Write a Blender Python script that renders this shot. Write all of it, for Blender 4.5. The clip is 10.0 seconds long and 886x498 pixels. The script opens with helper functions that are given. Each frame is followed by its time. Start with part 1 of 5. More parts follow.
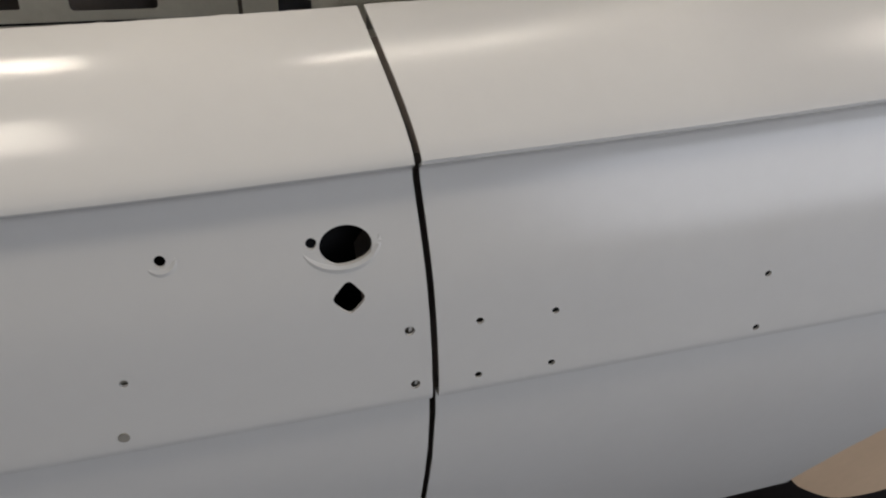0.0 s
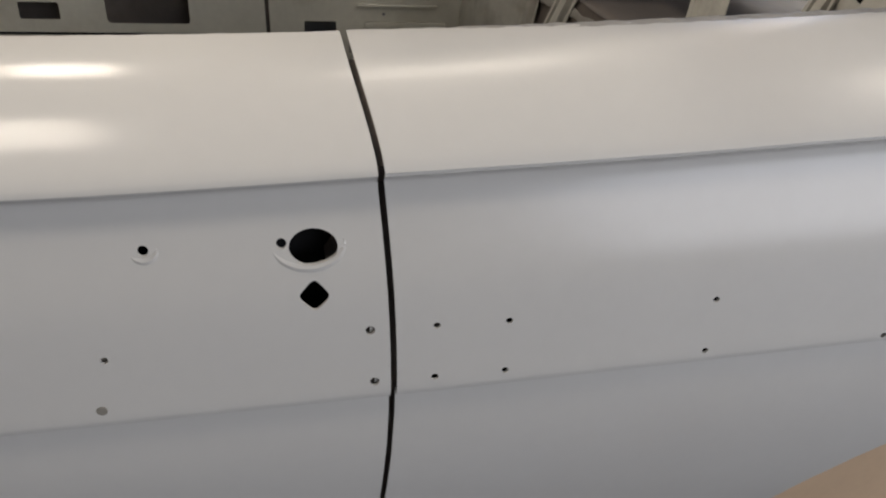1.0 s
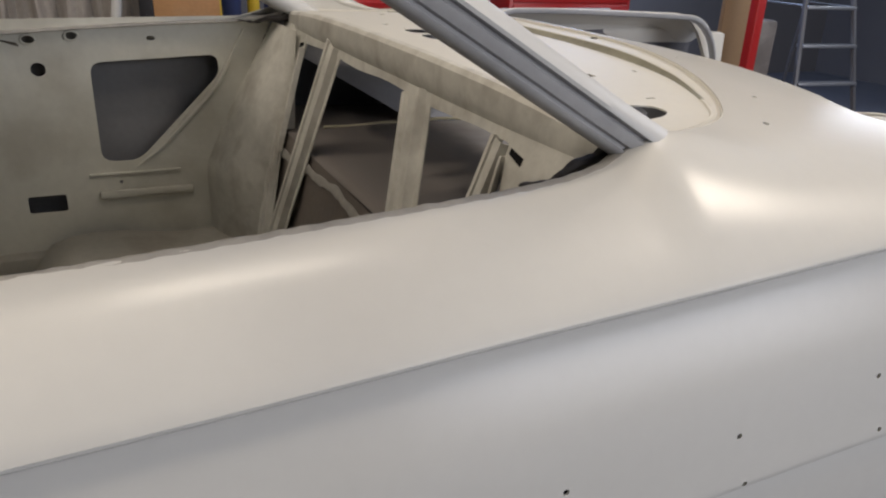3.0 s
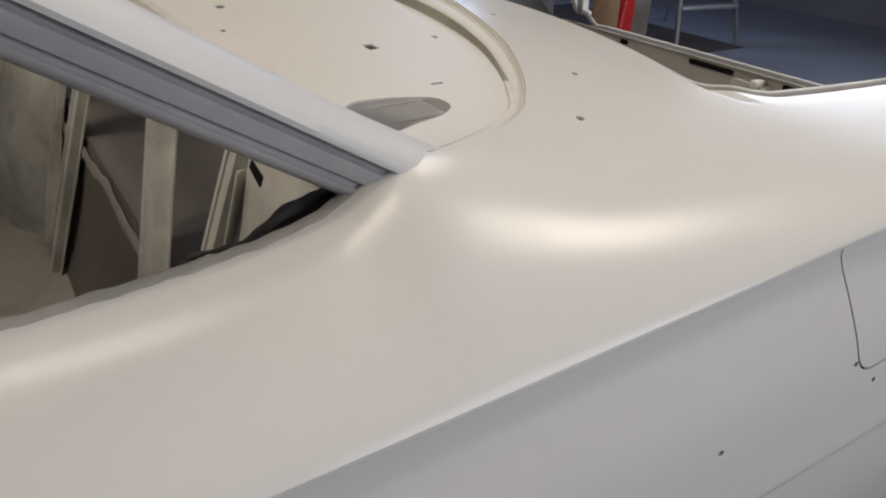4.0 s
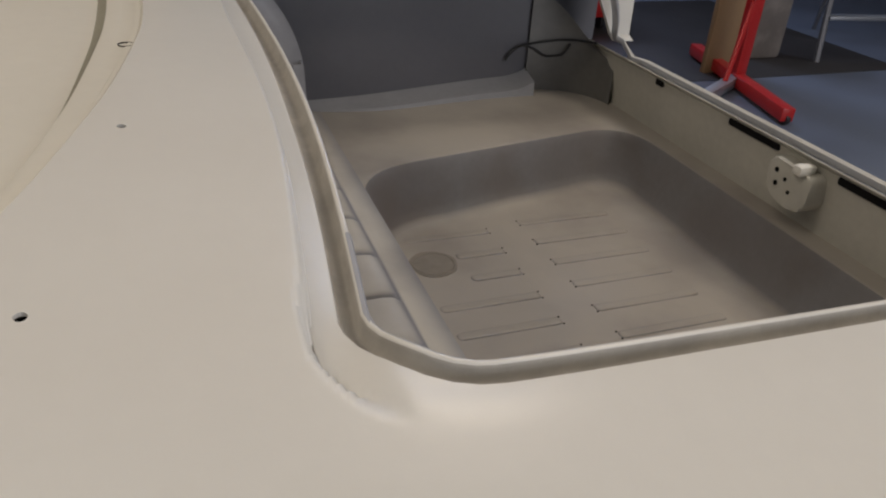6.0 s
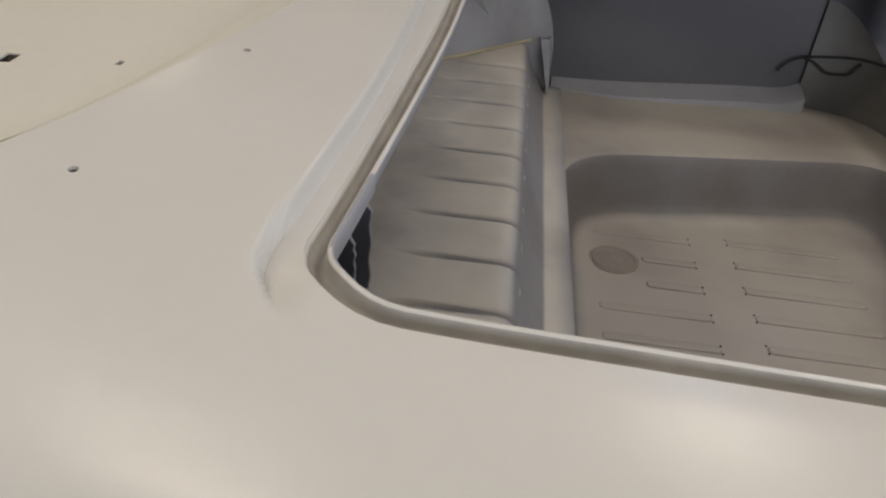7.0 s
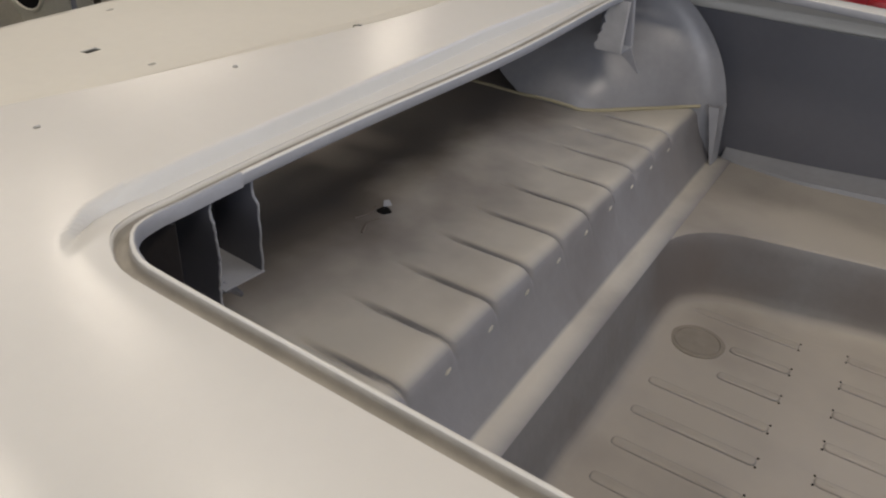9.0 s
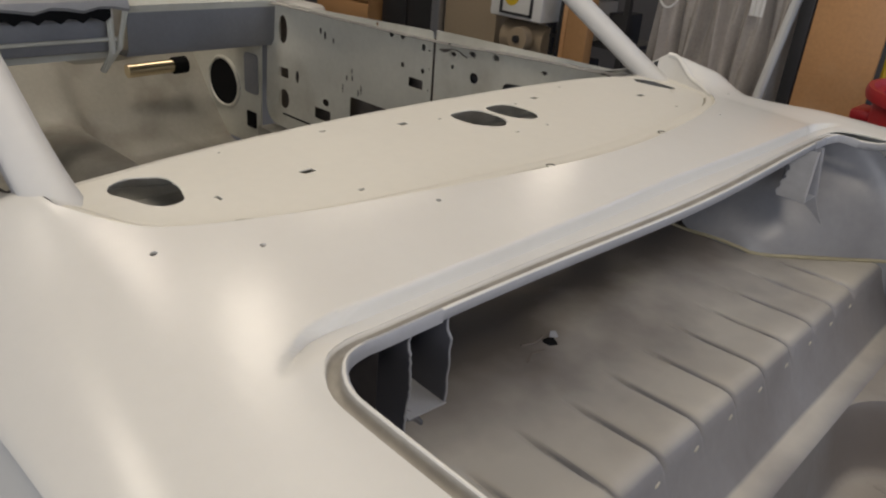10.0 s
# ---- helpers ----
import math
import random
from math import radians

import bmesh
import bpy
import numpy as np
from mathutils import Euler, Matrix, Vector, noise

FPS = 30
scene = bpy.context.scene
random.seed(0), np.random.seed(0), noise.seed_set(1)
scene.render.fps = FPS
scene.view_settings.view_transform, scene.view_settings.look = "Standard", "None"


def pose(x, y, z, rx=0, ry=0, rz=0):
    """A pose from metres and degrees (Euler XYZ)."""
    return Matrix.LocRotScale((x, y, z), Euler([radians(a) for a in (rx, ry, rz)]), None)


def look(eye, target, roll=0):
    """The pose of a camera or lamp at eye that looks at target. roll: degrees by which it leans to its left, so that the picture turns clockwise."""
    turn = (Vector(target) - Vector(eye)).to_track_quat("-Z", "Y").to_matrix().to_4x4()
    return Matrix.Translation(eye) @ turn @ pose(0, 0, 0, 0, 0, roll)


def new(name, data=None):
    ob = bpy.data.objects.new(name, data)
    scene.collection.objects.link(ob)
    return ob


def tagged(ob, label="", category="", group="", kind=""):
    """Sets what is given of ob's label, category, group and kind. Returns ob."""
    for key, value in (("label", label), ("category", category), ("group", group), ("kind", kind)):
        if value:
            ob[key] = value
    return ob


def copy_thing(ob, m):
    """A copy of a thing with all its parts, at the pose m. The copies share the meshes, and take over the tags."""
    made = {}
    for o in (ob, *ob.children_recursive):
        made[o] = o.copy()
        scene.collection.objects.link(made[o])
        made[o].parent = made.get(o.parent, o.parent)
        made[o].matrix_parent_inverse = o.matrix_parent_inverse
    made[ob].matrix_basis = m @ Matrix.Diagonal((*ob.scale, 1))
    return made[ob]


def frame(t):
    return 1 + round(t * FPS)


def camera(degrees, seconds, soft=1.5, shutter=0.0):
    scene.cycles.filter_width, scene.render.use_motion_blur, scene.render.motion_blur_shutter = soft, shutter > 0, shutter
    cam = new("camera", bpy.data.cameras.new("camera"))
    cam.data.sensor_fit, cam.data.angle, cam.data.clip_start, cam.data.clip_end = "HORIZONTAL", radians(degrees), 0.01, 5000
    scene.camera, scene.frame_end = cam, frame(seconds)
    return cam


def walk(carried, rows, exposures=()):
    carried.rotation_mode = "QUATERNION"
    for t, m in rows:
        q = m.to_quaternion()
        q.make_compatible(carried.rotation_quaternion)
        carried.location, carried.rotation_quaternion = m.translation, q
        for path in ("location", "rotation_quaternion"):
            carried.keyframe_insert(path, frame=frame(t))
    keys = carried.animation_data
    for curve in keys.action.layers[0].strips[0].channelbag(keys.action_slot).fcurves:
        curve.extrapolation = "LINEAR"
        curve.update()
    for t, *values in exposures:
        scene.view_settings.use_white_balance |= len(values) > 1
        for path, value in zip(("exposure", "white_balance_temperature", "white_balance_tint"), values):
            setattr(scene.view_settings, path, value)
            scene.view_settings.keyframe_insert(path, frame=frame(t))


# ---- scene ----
cam = camera(61.5, 10.0, soft=2.1)
PATH = [
    (0, (-0.162, -0.445, 1.135), (0.302, 1.149, 0.019), 2.6),
    (0.5, (-0.165, -0.484, 1.112), (0.339, 1.056, -0.06), 4.7),
    (1, (-0.122, -0.504, 1.153), (0.281, 1.142, 0.091), 4.6),
    (1.5, (-0.077, -0.518, 1.182), (0.255, 1.243, 0.295), 3.6),
    (2, (-0.007, -0.517, 1.193), (0.46, 1.261, 0.405), 3.1),
    (2.2, (0.026, -0.52, 1.199), (0.566, 1.245, 0.431), 2.8),
    (3.3, (0.193, -0.36, 1.213), (1.065, 1.251, 0.411), 2.4),
    (3.5, (0.239, -0.316, 1.221), (1.15, 1.25, 0.374), 2.3),
    (4, (0.41, -0.267, 1.22), (1.385, 1.212, 0.292), 2.6),
    (4.5, (0.592, -0.249, 1.25), (1.468, 1.281, 0.305), 1.2),
    (5, (0.707, -0.157, 1.245), (1.551, 1.375, 0.275), 1.5),
    (5.2, (0.755, -0.113, 1.257), (1.64, 1.4, 0.292), 2.5),
    (6.3, (1.096, -0.063, 1.265), (1.518, 1.59, 0.222), 4.0),
    (6.5, (1.128, -0.063, 1.266), (1.375, 1.604, 0.189), 3.7),
    (7, (1.213, -0.123, 1.28), (1.113, 1.549, 0.186), 5.4),
    (7.5, (1.353, -0.153, 1.301), (1.125, 1.511, 0.215), 8.2),
    (8, (1.566, -0.072, 1.309), (1.103, 1.525, 0.197), 6.6),
    (8.5, (1.631, -0.063, 1.324), (0.94, 1.445, 0.207), 4.6),
    (9, (1.617, -0.066, 1.34), (0.755, 1.392, 0.277), 4.2),
    (9.5, (1.574, -0.083, 1.364), (0.537, 1.328, 0.398), 4.5),
    (9.8, (1.553, -0.098, 1.374), (0.415, 1.28, 0.477), 4.8),
    (10, (1.55, -0.099, 1.38), (0.337, 1.241, 0.524), 5.1),
]
walk(cam, [(t, look(eye, target, roll)) for t, eye, target, roll in PATH],
     exposures=[(0.0, -0.06, 6750, 11.5), (1.0, 0.03, 6850, 12), (1.6, 0.05, 6900, 12.5), (2.0, 0.11, 6900, 12.5), (3.5, 0.1, 7000, 12), (4.2, -0.17, 6850, 12), (4.6, -0.42, 6850, 12), (5.0, -0.68, 6850, 12),
                (5.6, -0.55, 6950, 12), (6.5, -0.23, 7300, 11.5), (7.0, -0.28, 6950, 11), (7.5, -0.29, 6800, 11), (8.2, -0.16, 6850, 12), (9.0, -0.14, 6950, 11.5), (10.0, -0.12, 7000, 10.8)])
# ---------------------------------------------------------------- world and lights
world = bpy.data.worlds.new("garage_world")
scene.world = world
world.use_nodes = True
world.node_tree.nodes["Background"].inputs[0].default_value = (0.75, 0.8, 0.9, 1)
world.node_tree.nodes["Background"].inputs[1].default_value = 0.05


def area_lamp(name, place, target, size_x, size_y, power, colour):
    data = bpy.data.lights.new(name, "AREA")
    data.shape, data.size, data.size_y = "RECTANGLE", size_x, size_y
    data.energy, data.color = power, colour
    ob = new(name, data)
    ob.matrix_world = look(place, target)
    return tagged(ob, kind="structure")


WARM, COOL = (1.0, 0.92, 0.81), (0.44, 0.61, 1.0)
# overhead lamps and one added fill: place, length along x, width, power, colour
OVERHEADS = [((-1.05, 0.92, 3.4), 0.34, 0.34, 14, WARM), ((-1.25, -0.6, 3.4), 0.55, 0.55, 17, WARM), ((-2.06, 0.62, 3.4), 0.3, 0.3, 10, WARM), ((0.4, 0.5, 3.4), 0.9, 0.1, 11, WARM), ((3.0, -0.2, 3.4), 0.7, 0.65, 34, WARM),
            # The wide one at (-2.6, 3.0) is an added fill for the background.
            ((2.45, 1.75, 3.4), 0.55, 0.55, 13, WARM), ((-1.2, 4.75, 3.4), 0.8, 0.8, 23, WARM), ((-2.6, 3.0, 3.4), 1.8, 1.6, 28, WARM), ((2.6, 2.9, 3.4), 0.45, 2.2, 15, COOL), ((3.9, 5.0, 2.35), 0.8, 0.45, 50, COOL)]
for place, long, wide, power, colour in OVERHEADS:
    area_lamp("overhead_lamp_or_fill", place, (place[0], place[1] + 0.001, 0), long, wide, power, colour)
area_lamp("door_daylight", (3.0, -4.6, 1.85), (1.2, 0.3, 0.95), 4.8, 2.2, 204, (0.82, 0.88, 1.0))

# added cool fill behind the trunk; no source stands there
area_lamp("rear_cool_fill", (6.6, 2.4, 2.2), (1.2, 0.9, 0.95), 2.6, 0.9, 46, (0.72, 0.82, 1.0))

# ---------------------------------------------------------------- materials


def material(name, colour, rough=0.5, metal=0.0, vary=0.06, scale=6.0, fine=60.0, bump=0.0, bump_scale=80.0, coat=0.0,
             tint=None, spot=0.0, spot_scale=1.2, gloss=0.5, top_tone=None, rvary=0.07):
    """A surface with broad and fine variation, and relief."""
    mat = bpy.data.materials.new(name)
    mat.use_nodes = True
    tree = mat.node_tree
    n, link = tree.nodes, tree.links.new
    bsdf = n["Principled BSDF"]
    where = n.new("ShaderNodeTexCoord")
    broad, small = n.new("ShaderNodeTexNoise"), n.new("ShaderNodeTexNoise")
    broad.inputs["Scale"].default_value, small.inputs["Scale"].default_value = scale, fine
    broad.inputs["Detail"].default_value, small.inputs["Detail"].default_value = 4, 3
    for node in (broad, small):
        link(where.outputs["Object"], node.inputs["Vector"])
    c = np.array(colour)
    low, high = tuple(np.clip(c * (1 - 2.2 * vary), 0, 1)) + (1,), tuple(np.clip(c * (1 + 2.2 * vary), 0, 1)) + (1,)
    mix = n.new("ShaderNodeMix")
    mix.data_type = "RGBA"
    mix.inputs[6].default_value, mix.inputs[7].default_value = low, high
    add = n.new("ShaderNodeMath")
    add.operation = "MULTIPLY_ADD"
    add.inputs[1].default_value = 0.35
    link(small.outputs["Fac"], add.inputs[0])
    scaled = n.new("ShaderNodeMath")
    scaled.operation = "MULTIPLY"
    scaled.inputs[1].default_value = 0.65
    link(broad.outputs["Fac"], scaled.inputs[0])
    link(scaled.outputs[0], add.inputs[2])
    link(add.outputs[0], mix.inputs[0])
    out = mix.outputs[2]
    if tint is not None:
        blot = n.new("ShaderNodeTexNoise")
        blot.inputs["Scale"].default_value, blot.inputs["Detail"].default_value = spot_scale, 5
        link(where.outputs["Object"], blot.inputs["Vector"])
        ramp = n.new("ShaderNodeMapRange")
        ramp.inputs[1].default_value, ramp.inputs[2].default_value = 0.5, 0.68
        ramp.inputs[4].default_value = spot
        link(blot.outputs["Fac"], ramp.inputs[0])
        over = n.new("ShaderNodeMix")
        over.data_type = "RGBA"
        over.inputs[7].default_value = (*tint, 1)
        link(ramp.outputs[0], over.inputs[0])
        link(out, over.inputs[6])
        out = over.outputs[2]
    if top_tone is not None:
        # what faces up is painted lighter: settled overspray and light from above in one
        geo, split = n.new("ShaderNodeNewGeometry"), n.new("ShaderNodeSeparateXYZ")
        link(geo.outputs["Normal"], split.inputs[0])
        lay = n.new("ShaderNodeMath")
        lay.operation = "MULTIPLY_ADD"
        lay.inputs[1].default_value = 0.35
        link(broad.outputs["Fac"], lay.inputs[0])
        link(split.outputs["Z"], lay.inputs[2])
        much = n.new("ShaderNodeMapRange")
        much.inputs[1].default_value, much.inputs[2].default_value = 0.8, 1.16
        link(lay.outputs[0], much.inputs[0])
        # it fades under the deck, where shade is painted into the colour
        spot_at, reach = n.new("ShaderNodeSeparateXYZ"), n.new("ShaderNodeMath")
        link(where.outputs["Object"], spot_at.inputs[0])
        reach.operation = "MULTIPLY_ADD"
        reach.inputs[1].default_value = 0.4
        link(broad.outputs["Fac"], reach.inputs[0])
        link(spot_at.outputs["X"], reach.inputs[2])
        deck_fade = n.new("ShaderNodeMapRange")
        deck_fade.inputs[1].default_value, deck_fade.inputs[2].default_value, deck_fade.inputs[3].default_value = 1.14, 1.36, 0.05
        link(reach.outputs[0], deck_fade.inputs[0])
        deck_shade = n.new("ShaderNodeMix")
        deck_shade.data_type = "RGBA"
        deck_shade.inputs[6].default_value = (0.165, 0.145, 0.135, 1)
        link(deck_fade.outputs[0], deck_shade.inputs[0])
        link(out, deck_shade.inputs[7])
        out = deck_shade.outputs[2]
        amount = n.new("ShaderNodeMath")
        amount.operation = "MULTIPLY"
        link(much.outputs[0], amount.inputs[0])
        link(deck_fade.outputs[0], amount.inputs[1])
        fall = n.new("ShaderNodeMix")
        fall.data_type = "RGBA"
        fall.inputs[7].default_value = (*top_tone, 1)
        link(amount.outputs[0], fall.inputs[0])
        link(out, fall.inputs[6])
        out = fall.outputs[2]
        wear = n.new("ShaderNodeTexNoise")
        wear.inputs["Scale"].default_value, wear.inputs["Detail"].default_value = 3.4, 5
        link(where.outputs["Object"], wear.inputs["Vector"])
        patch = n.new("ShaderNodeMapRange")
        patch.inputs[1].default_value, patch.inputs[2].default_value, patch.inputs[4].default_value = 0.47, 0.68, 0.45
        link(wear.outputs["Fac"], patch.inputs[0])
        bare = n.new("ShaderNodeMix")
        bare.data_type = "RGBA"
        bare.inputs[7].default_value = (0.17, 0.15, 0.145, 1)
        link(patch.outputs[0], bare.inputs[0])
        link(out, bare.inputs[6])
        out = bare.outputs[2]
    link(out, bsdf.inputs["Base Color"])
    bsdf.inputs["Specular IOR Level"].default_value = gloss
    rr = n.new("ShaderNodeMapRange")
    rr.inputs[3].default_value, rr.inputs[4].default_value = max(rough - rvary, 0.02), min(rough + rvary, 1)
    link(broad.outputs["Fac"], rr.inputs[0])
    link(rr.outputs[0], bsdf.inputs["Roughness"])
    bsdf.inputs["Metallic"].default_value = metal
    bsdf.inputs["Coat Weight"].default_value = coat
    if bump:
        rel = n.new("ShaderNodeTexNoise")
        rel.inputs["Scale"].default_value, rel.inputs["Detail"].default_value = bump_scale, 3
        link(where.outputs["Object"], rel.inputs["Vector"])
        bmp = n.new("ShaderNodeBump")
        bmp.inputs["Strength"].default_value, bmp.inputs["Distance"].default_value = bump, 0.002
        link(rel.outputs["Fac"], bmp.inputs["Height"])
        link(bmp.outputs[0], bsdf.inputs["Normal"])
    return mat


PAINT = material("white_epoxy_primer", (0.66, 0.65, 0.62), 0.25, vary=0.025, scale=3, gloss=0.38, rvary=0.02, bump=0.02, bump_scale=300, tint=(0.61, 0.585, 0.545), spot=0.4, spot_scale=2.2)
DOORP = material("white_door_primer", (0.66, 0.65, 0.62), 0.15, vary=0.02, scale=3, gloss=0.28, rvary=0.01)
PILLARP = material("matte_pillar_primer", (0.57, 0.568, 0.56), 0.45, vary=0.03, scale=5, bump=0.1)
INNER = material("cream_inner_primer", (0.68, 0.675, 0.61), 0.5, vary=0.09, scale=5, bump=0.2, tint=(0.4, 0.37, 0.3), spot=0.45, spot_scale=4)
PAN = material("stained_floor_primer", (0.42, 0.405, 0.36), 0.6, vary=0.14, scale=6, bump=0.3, tint=(0.24, 0.21, 0.17), spot=0.7, spot_scale=4)
BARP = material("grimy_cream_bar_primer", (0.62, 0.61, 0.56), 0.55, vary=0.16, scale=16, bump=0.35, tint=(0.27, 0.24, 0.2), spot=0.45, spot_scale=11)
TRAY = material("cream_tray_primer", (0.66, 0.64, 0.58), 0.5, vary=0.04, scale=4, bump=0.1)
TRUNK = material("gray_trunk_primer", (0.26, 0.257, 0.272), 0.5, vary=0.1, scale=5, bump=0.2, tint=(0.1, 0.09, 0.088), spot=0.7, spot_scale=2, gloss=0.35, top_tone=(0.56, 0.53, 0.475))
# Darker copy of the trunk primer: the well's shade put into its colour.
WELL = material("shaded_tan_primer", (0.2, 0.2, 0.214), 0.5, vary=0.1, scale=5, bump=0.2, tint=(0.13, 0.115, 0.105), spot=0.7, spot_scale=2, gloss=0.35, top_tone=(0.4, 0.37, 0.33))
# Darker copy of the trunk primer for the floor round the well.
LEDGE = material("dark_tan_floor_primer", (0.2, 0.199, 0.21), 0.5, vary=0.12, scale=5, bump=0.2, tint=(0.15, 0.13, 0.12), spot=0.7, spot_scale=3, gloss=0.35, top_tone=(0.385, 0.36, 0.325))
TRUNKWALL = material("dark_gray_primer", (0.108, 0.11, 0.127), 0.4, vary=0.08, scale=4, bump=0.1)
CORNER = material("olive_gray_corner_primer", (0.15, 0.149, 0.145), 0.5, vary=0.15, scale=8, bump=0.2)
GRAYP = material("gray_channel_primer", (0.33, 0.34, 0.37), 0.5, vary=0.1, scale=8, bump=0.2)
GRAYD = material("dark_gray_pillar_primer", (0.25, 0.255, 0.275), 0.45, vary=0.12, scale=7, bump=0.15)
PILLARG = material("pale_gray_channel_primer", (0.36, 0.36, 0.37), 0.5, vary=0.2, scale=9, bump=0.15)
# Gutter tone: grime and the gutter's shadow in one colour.
GUTTER = material("grime_and_shade_primer", (0.4, 0.38, 0.345), 0.7, vary=0.2, scale=24, bump=0.5)
# Dark brown-gray; also stands for shade in gaps and behind holes.
BROWNGRAY = material("dark_brown_gray", (0.17, 0.145, 0.13), 0.65, vary=0.18, scale=6, bump=0.3, tint=(0.3, 0.27, 0.24), spot=0.6, spot_scale=5)
HOUSE = material("gray_wheelhouse_primer", (0.29, 0.295, 0.32), 0.36, vary=0.12, scale=4, bump=0.1, tint=(0.15, 0.15, 0.165), spot=0.5, spot_scale=4)
PLUG = material("tan_plug", (0.25, 0.225, 0.195), 0.6, vary=0.12, scale=30, bump=0.3)
DARKFLOOR = material("dark_brown_floor_shade", (0.025, 0.02, 0.018), 0.6, vary=0.15, scale=4, bump=0.2)
# Black for shaded recesses, with the old sealer at the pillar's foot.
BLACKSHADE = material("black_shade_and_sealer", (0.03, 0.026, 0.026), 0.6, vary=0.2, scale=30, bump=0.4)
STEELG = material("dark_gray_ladder_steel", (0.13, 0.13, 0.14), 0.45, metal=0.3, vary=0.12)
# Near-black: shade of holes and cavities put into the colour; black steel too.
DARK = material("black_and_hole_shade", (0.011, 0.011, 0.012), 0.9, vary=0.1, gloss=0.1)
FILLER = material("tan_filler", (0.5, 0.47, 0.41), 0.6, vary=0.12, scale=40, bump=0.2)
SEAM = material("seam_sealer", (0.3, 0.28, 0.24), 0.7, vary=0.1, bump=0.4)
SEALY = material("yellow_seam_sealer", (0.4, 0.36, 0.25), 0.7, vary=0.1, bump=0.4)
# Olive wall tone: dirty primer with shade mixed into the colour.
OLIVE = material("olive_dirt_and_shade", (0.27, 0.26, 0.205), 0.6, vary=0.2, scale=14, bump=0.3)
FLANGE = material("rough_gray_tan_flange", (0.36, 0.345, 0.32), 0.65, vary=0.2, scale=40, bump=0.6, bump_scale=160)
TAIL = material("olive_gray_tail_primer", (0.5, 0.492, 0.445), 0.55, vary=0.12, scale=5, bump=0.2)
BARE = material("bare_flange", (0.78, 0.77, 0.72), 0.45, vary=0.08, scale=30, bump=0.2)
BRASS = material("brass_tube", (0.85, 0.72, 0.5), 0.16, metal=1.0, vary=0.05)
PAPER = material("brown_masking_paper", (0.64, 0.46, 0.3), 0.75, vary=0.06, scale=9, bump=0.2)
CONCRETE = material("blue_gray_concrete", (0.12, 0.135, 0.17), 0.42, vary=0.12, scale=1.5, bump=0.15, bump_scale=30, tint=(0.09, 0.09, 0.1), spot=0.5, spot_scale=0.9)
WALLM = material("garage_wall_board", (0.32, 0.29, 0.25), 0.8, vary=0.08, scale=2, bump=0.1)
WALLD = material("dark_gray_wall", (0.11, 0.11, 0.12), 0.6, vary=0.1, scale=2, bump=0.1)
WOOD = material("orange_pine", (0.42, 0.23, 0.1), 0.6, vary=0.14, scale=3, bump=0.2)
PLY = material("plywood_sheet", (0.5, 0.27, 0.12), 0.5, vary=0.2, scale=2.6, bump=0.1, tint=(0.6, 0.45, 0.3), spot=0.7, spot_scale=1.6)
FILM = material("dusty_plastic_film", (0.43, 0.4, 0.37), 0.22, vary=0.2, scale=5, bump=0.6, bump_scale=14)
RED = material("red_enamel", (0.45, 0.02, 0.02), 0.35, vary=0.08)
DRUM = material("red_plastic_drum", (0.42, 0.025, 0.03), 0.4, vary=0.06, bump=0.1)
NAVY = material("navy_fabric", (0.015, 0.03, 0.11), 0.7, vary=0.15)
YELLOW = material("yellow_vinyl", (0.6, 0.42, 0.03), 0.5, vary=0.08)
TEAL = material("dark_teal_vinyl", (0.02, 0.06, 0.09), 0.5, vary=0.1)
ALU = material("dull_aluminium", (0.5, 0.51, 0.53), 0.42, metal=0.9, vary=0.08)
BLACKM = material("black_painted_steel", (0.025, 0.025, 0.027), 0.5, vary=0.15)
TANB = material("tan_board", (0.33, 0.26, 0.18), 0.7, vary=0.08, scale=2)
WHITEBOX = material("white_enamel_box", (0.72, 0.72, 0.7), 0.4, vary=0.04)
CARD = material("brown_cardboard", (0.3, 0.19, 0.1), 0.8, vary=0.1, scale=2)
BLUEP = material("blue_plastic", (0.03, 0.14, 0.42), 0.25, vary=0.06)
CEIL = material("ceiling_board", (0.6, 0.58, 0.54), 0.85, vary=0.03)

# ---------------------------------------------------------------- mesh helpers


def part(name, bm, mat, parent=None, label="", sharp=35, smooth=True):
    """One mesh object from a bmesh, under a thing where one is given."""
    bmesh.ops.recalc_face_normals(bm, faces=bm.faces) if len(bm.faces) < 4000 else None
    for f in bm.faces:
        f.smooth = smooth
    if smooth:
        limit = radians(sharp)
        for e in bm.edges:
            if len(e.link_faces) == 2 and e.calc_face_angle(0) > limit:
                e.smooth = False
    me = bpy.data.meshes.new(name)
    bm.to_mesh(me)
    bm.free()
    for m in mat if isinstance(mat, (list, tuple)) else [mat]:
        me.materials.append(m)
    ob = new(name, me)
    ob.parent = parent
    if parent and parent.data is None:
        ob.matrix_parent_inverse = parent.matrix_basis.inverted()
    return tagged(ob, label=label)


def thing(name, label, category, place=(0, 0, 0), group="", kind=""):
    ob = new(name)
    ob.empty_display_size = 0.05
    ob.matrix_world = Matrix.Translation(place)
    return tagged(ob, label, category, group, kind)


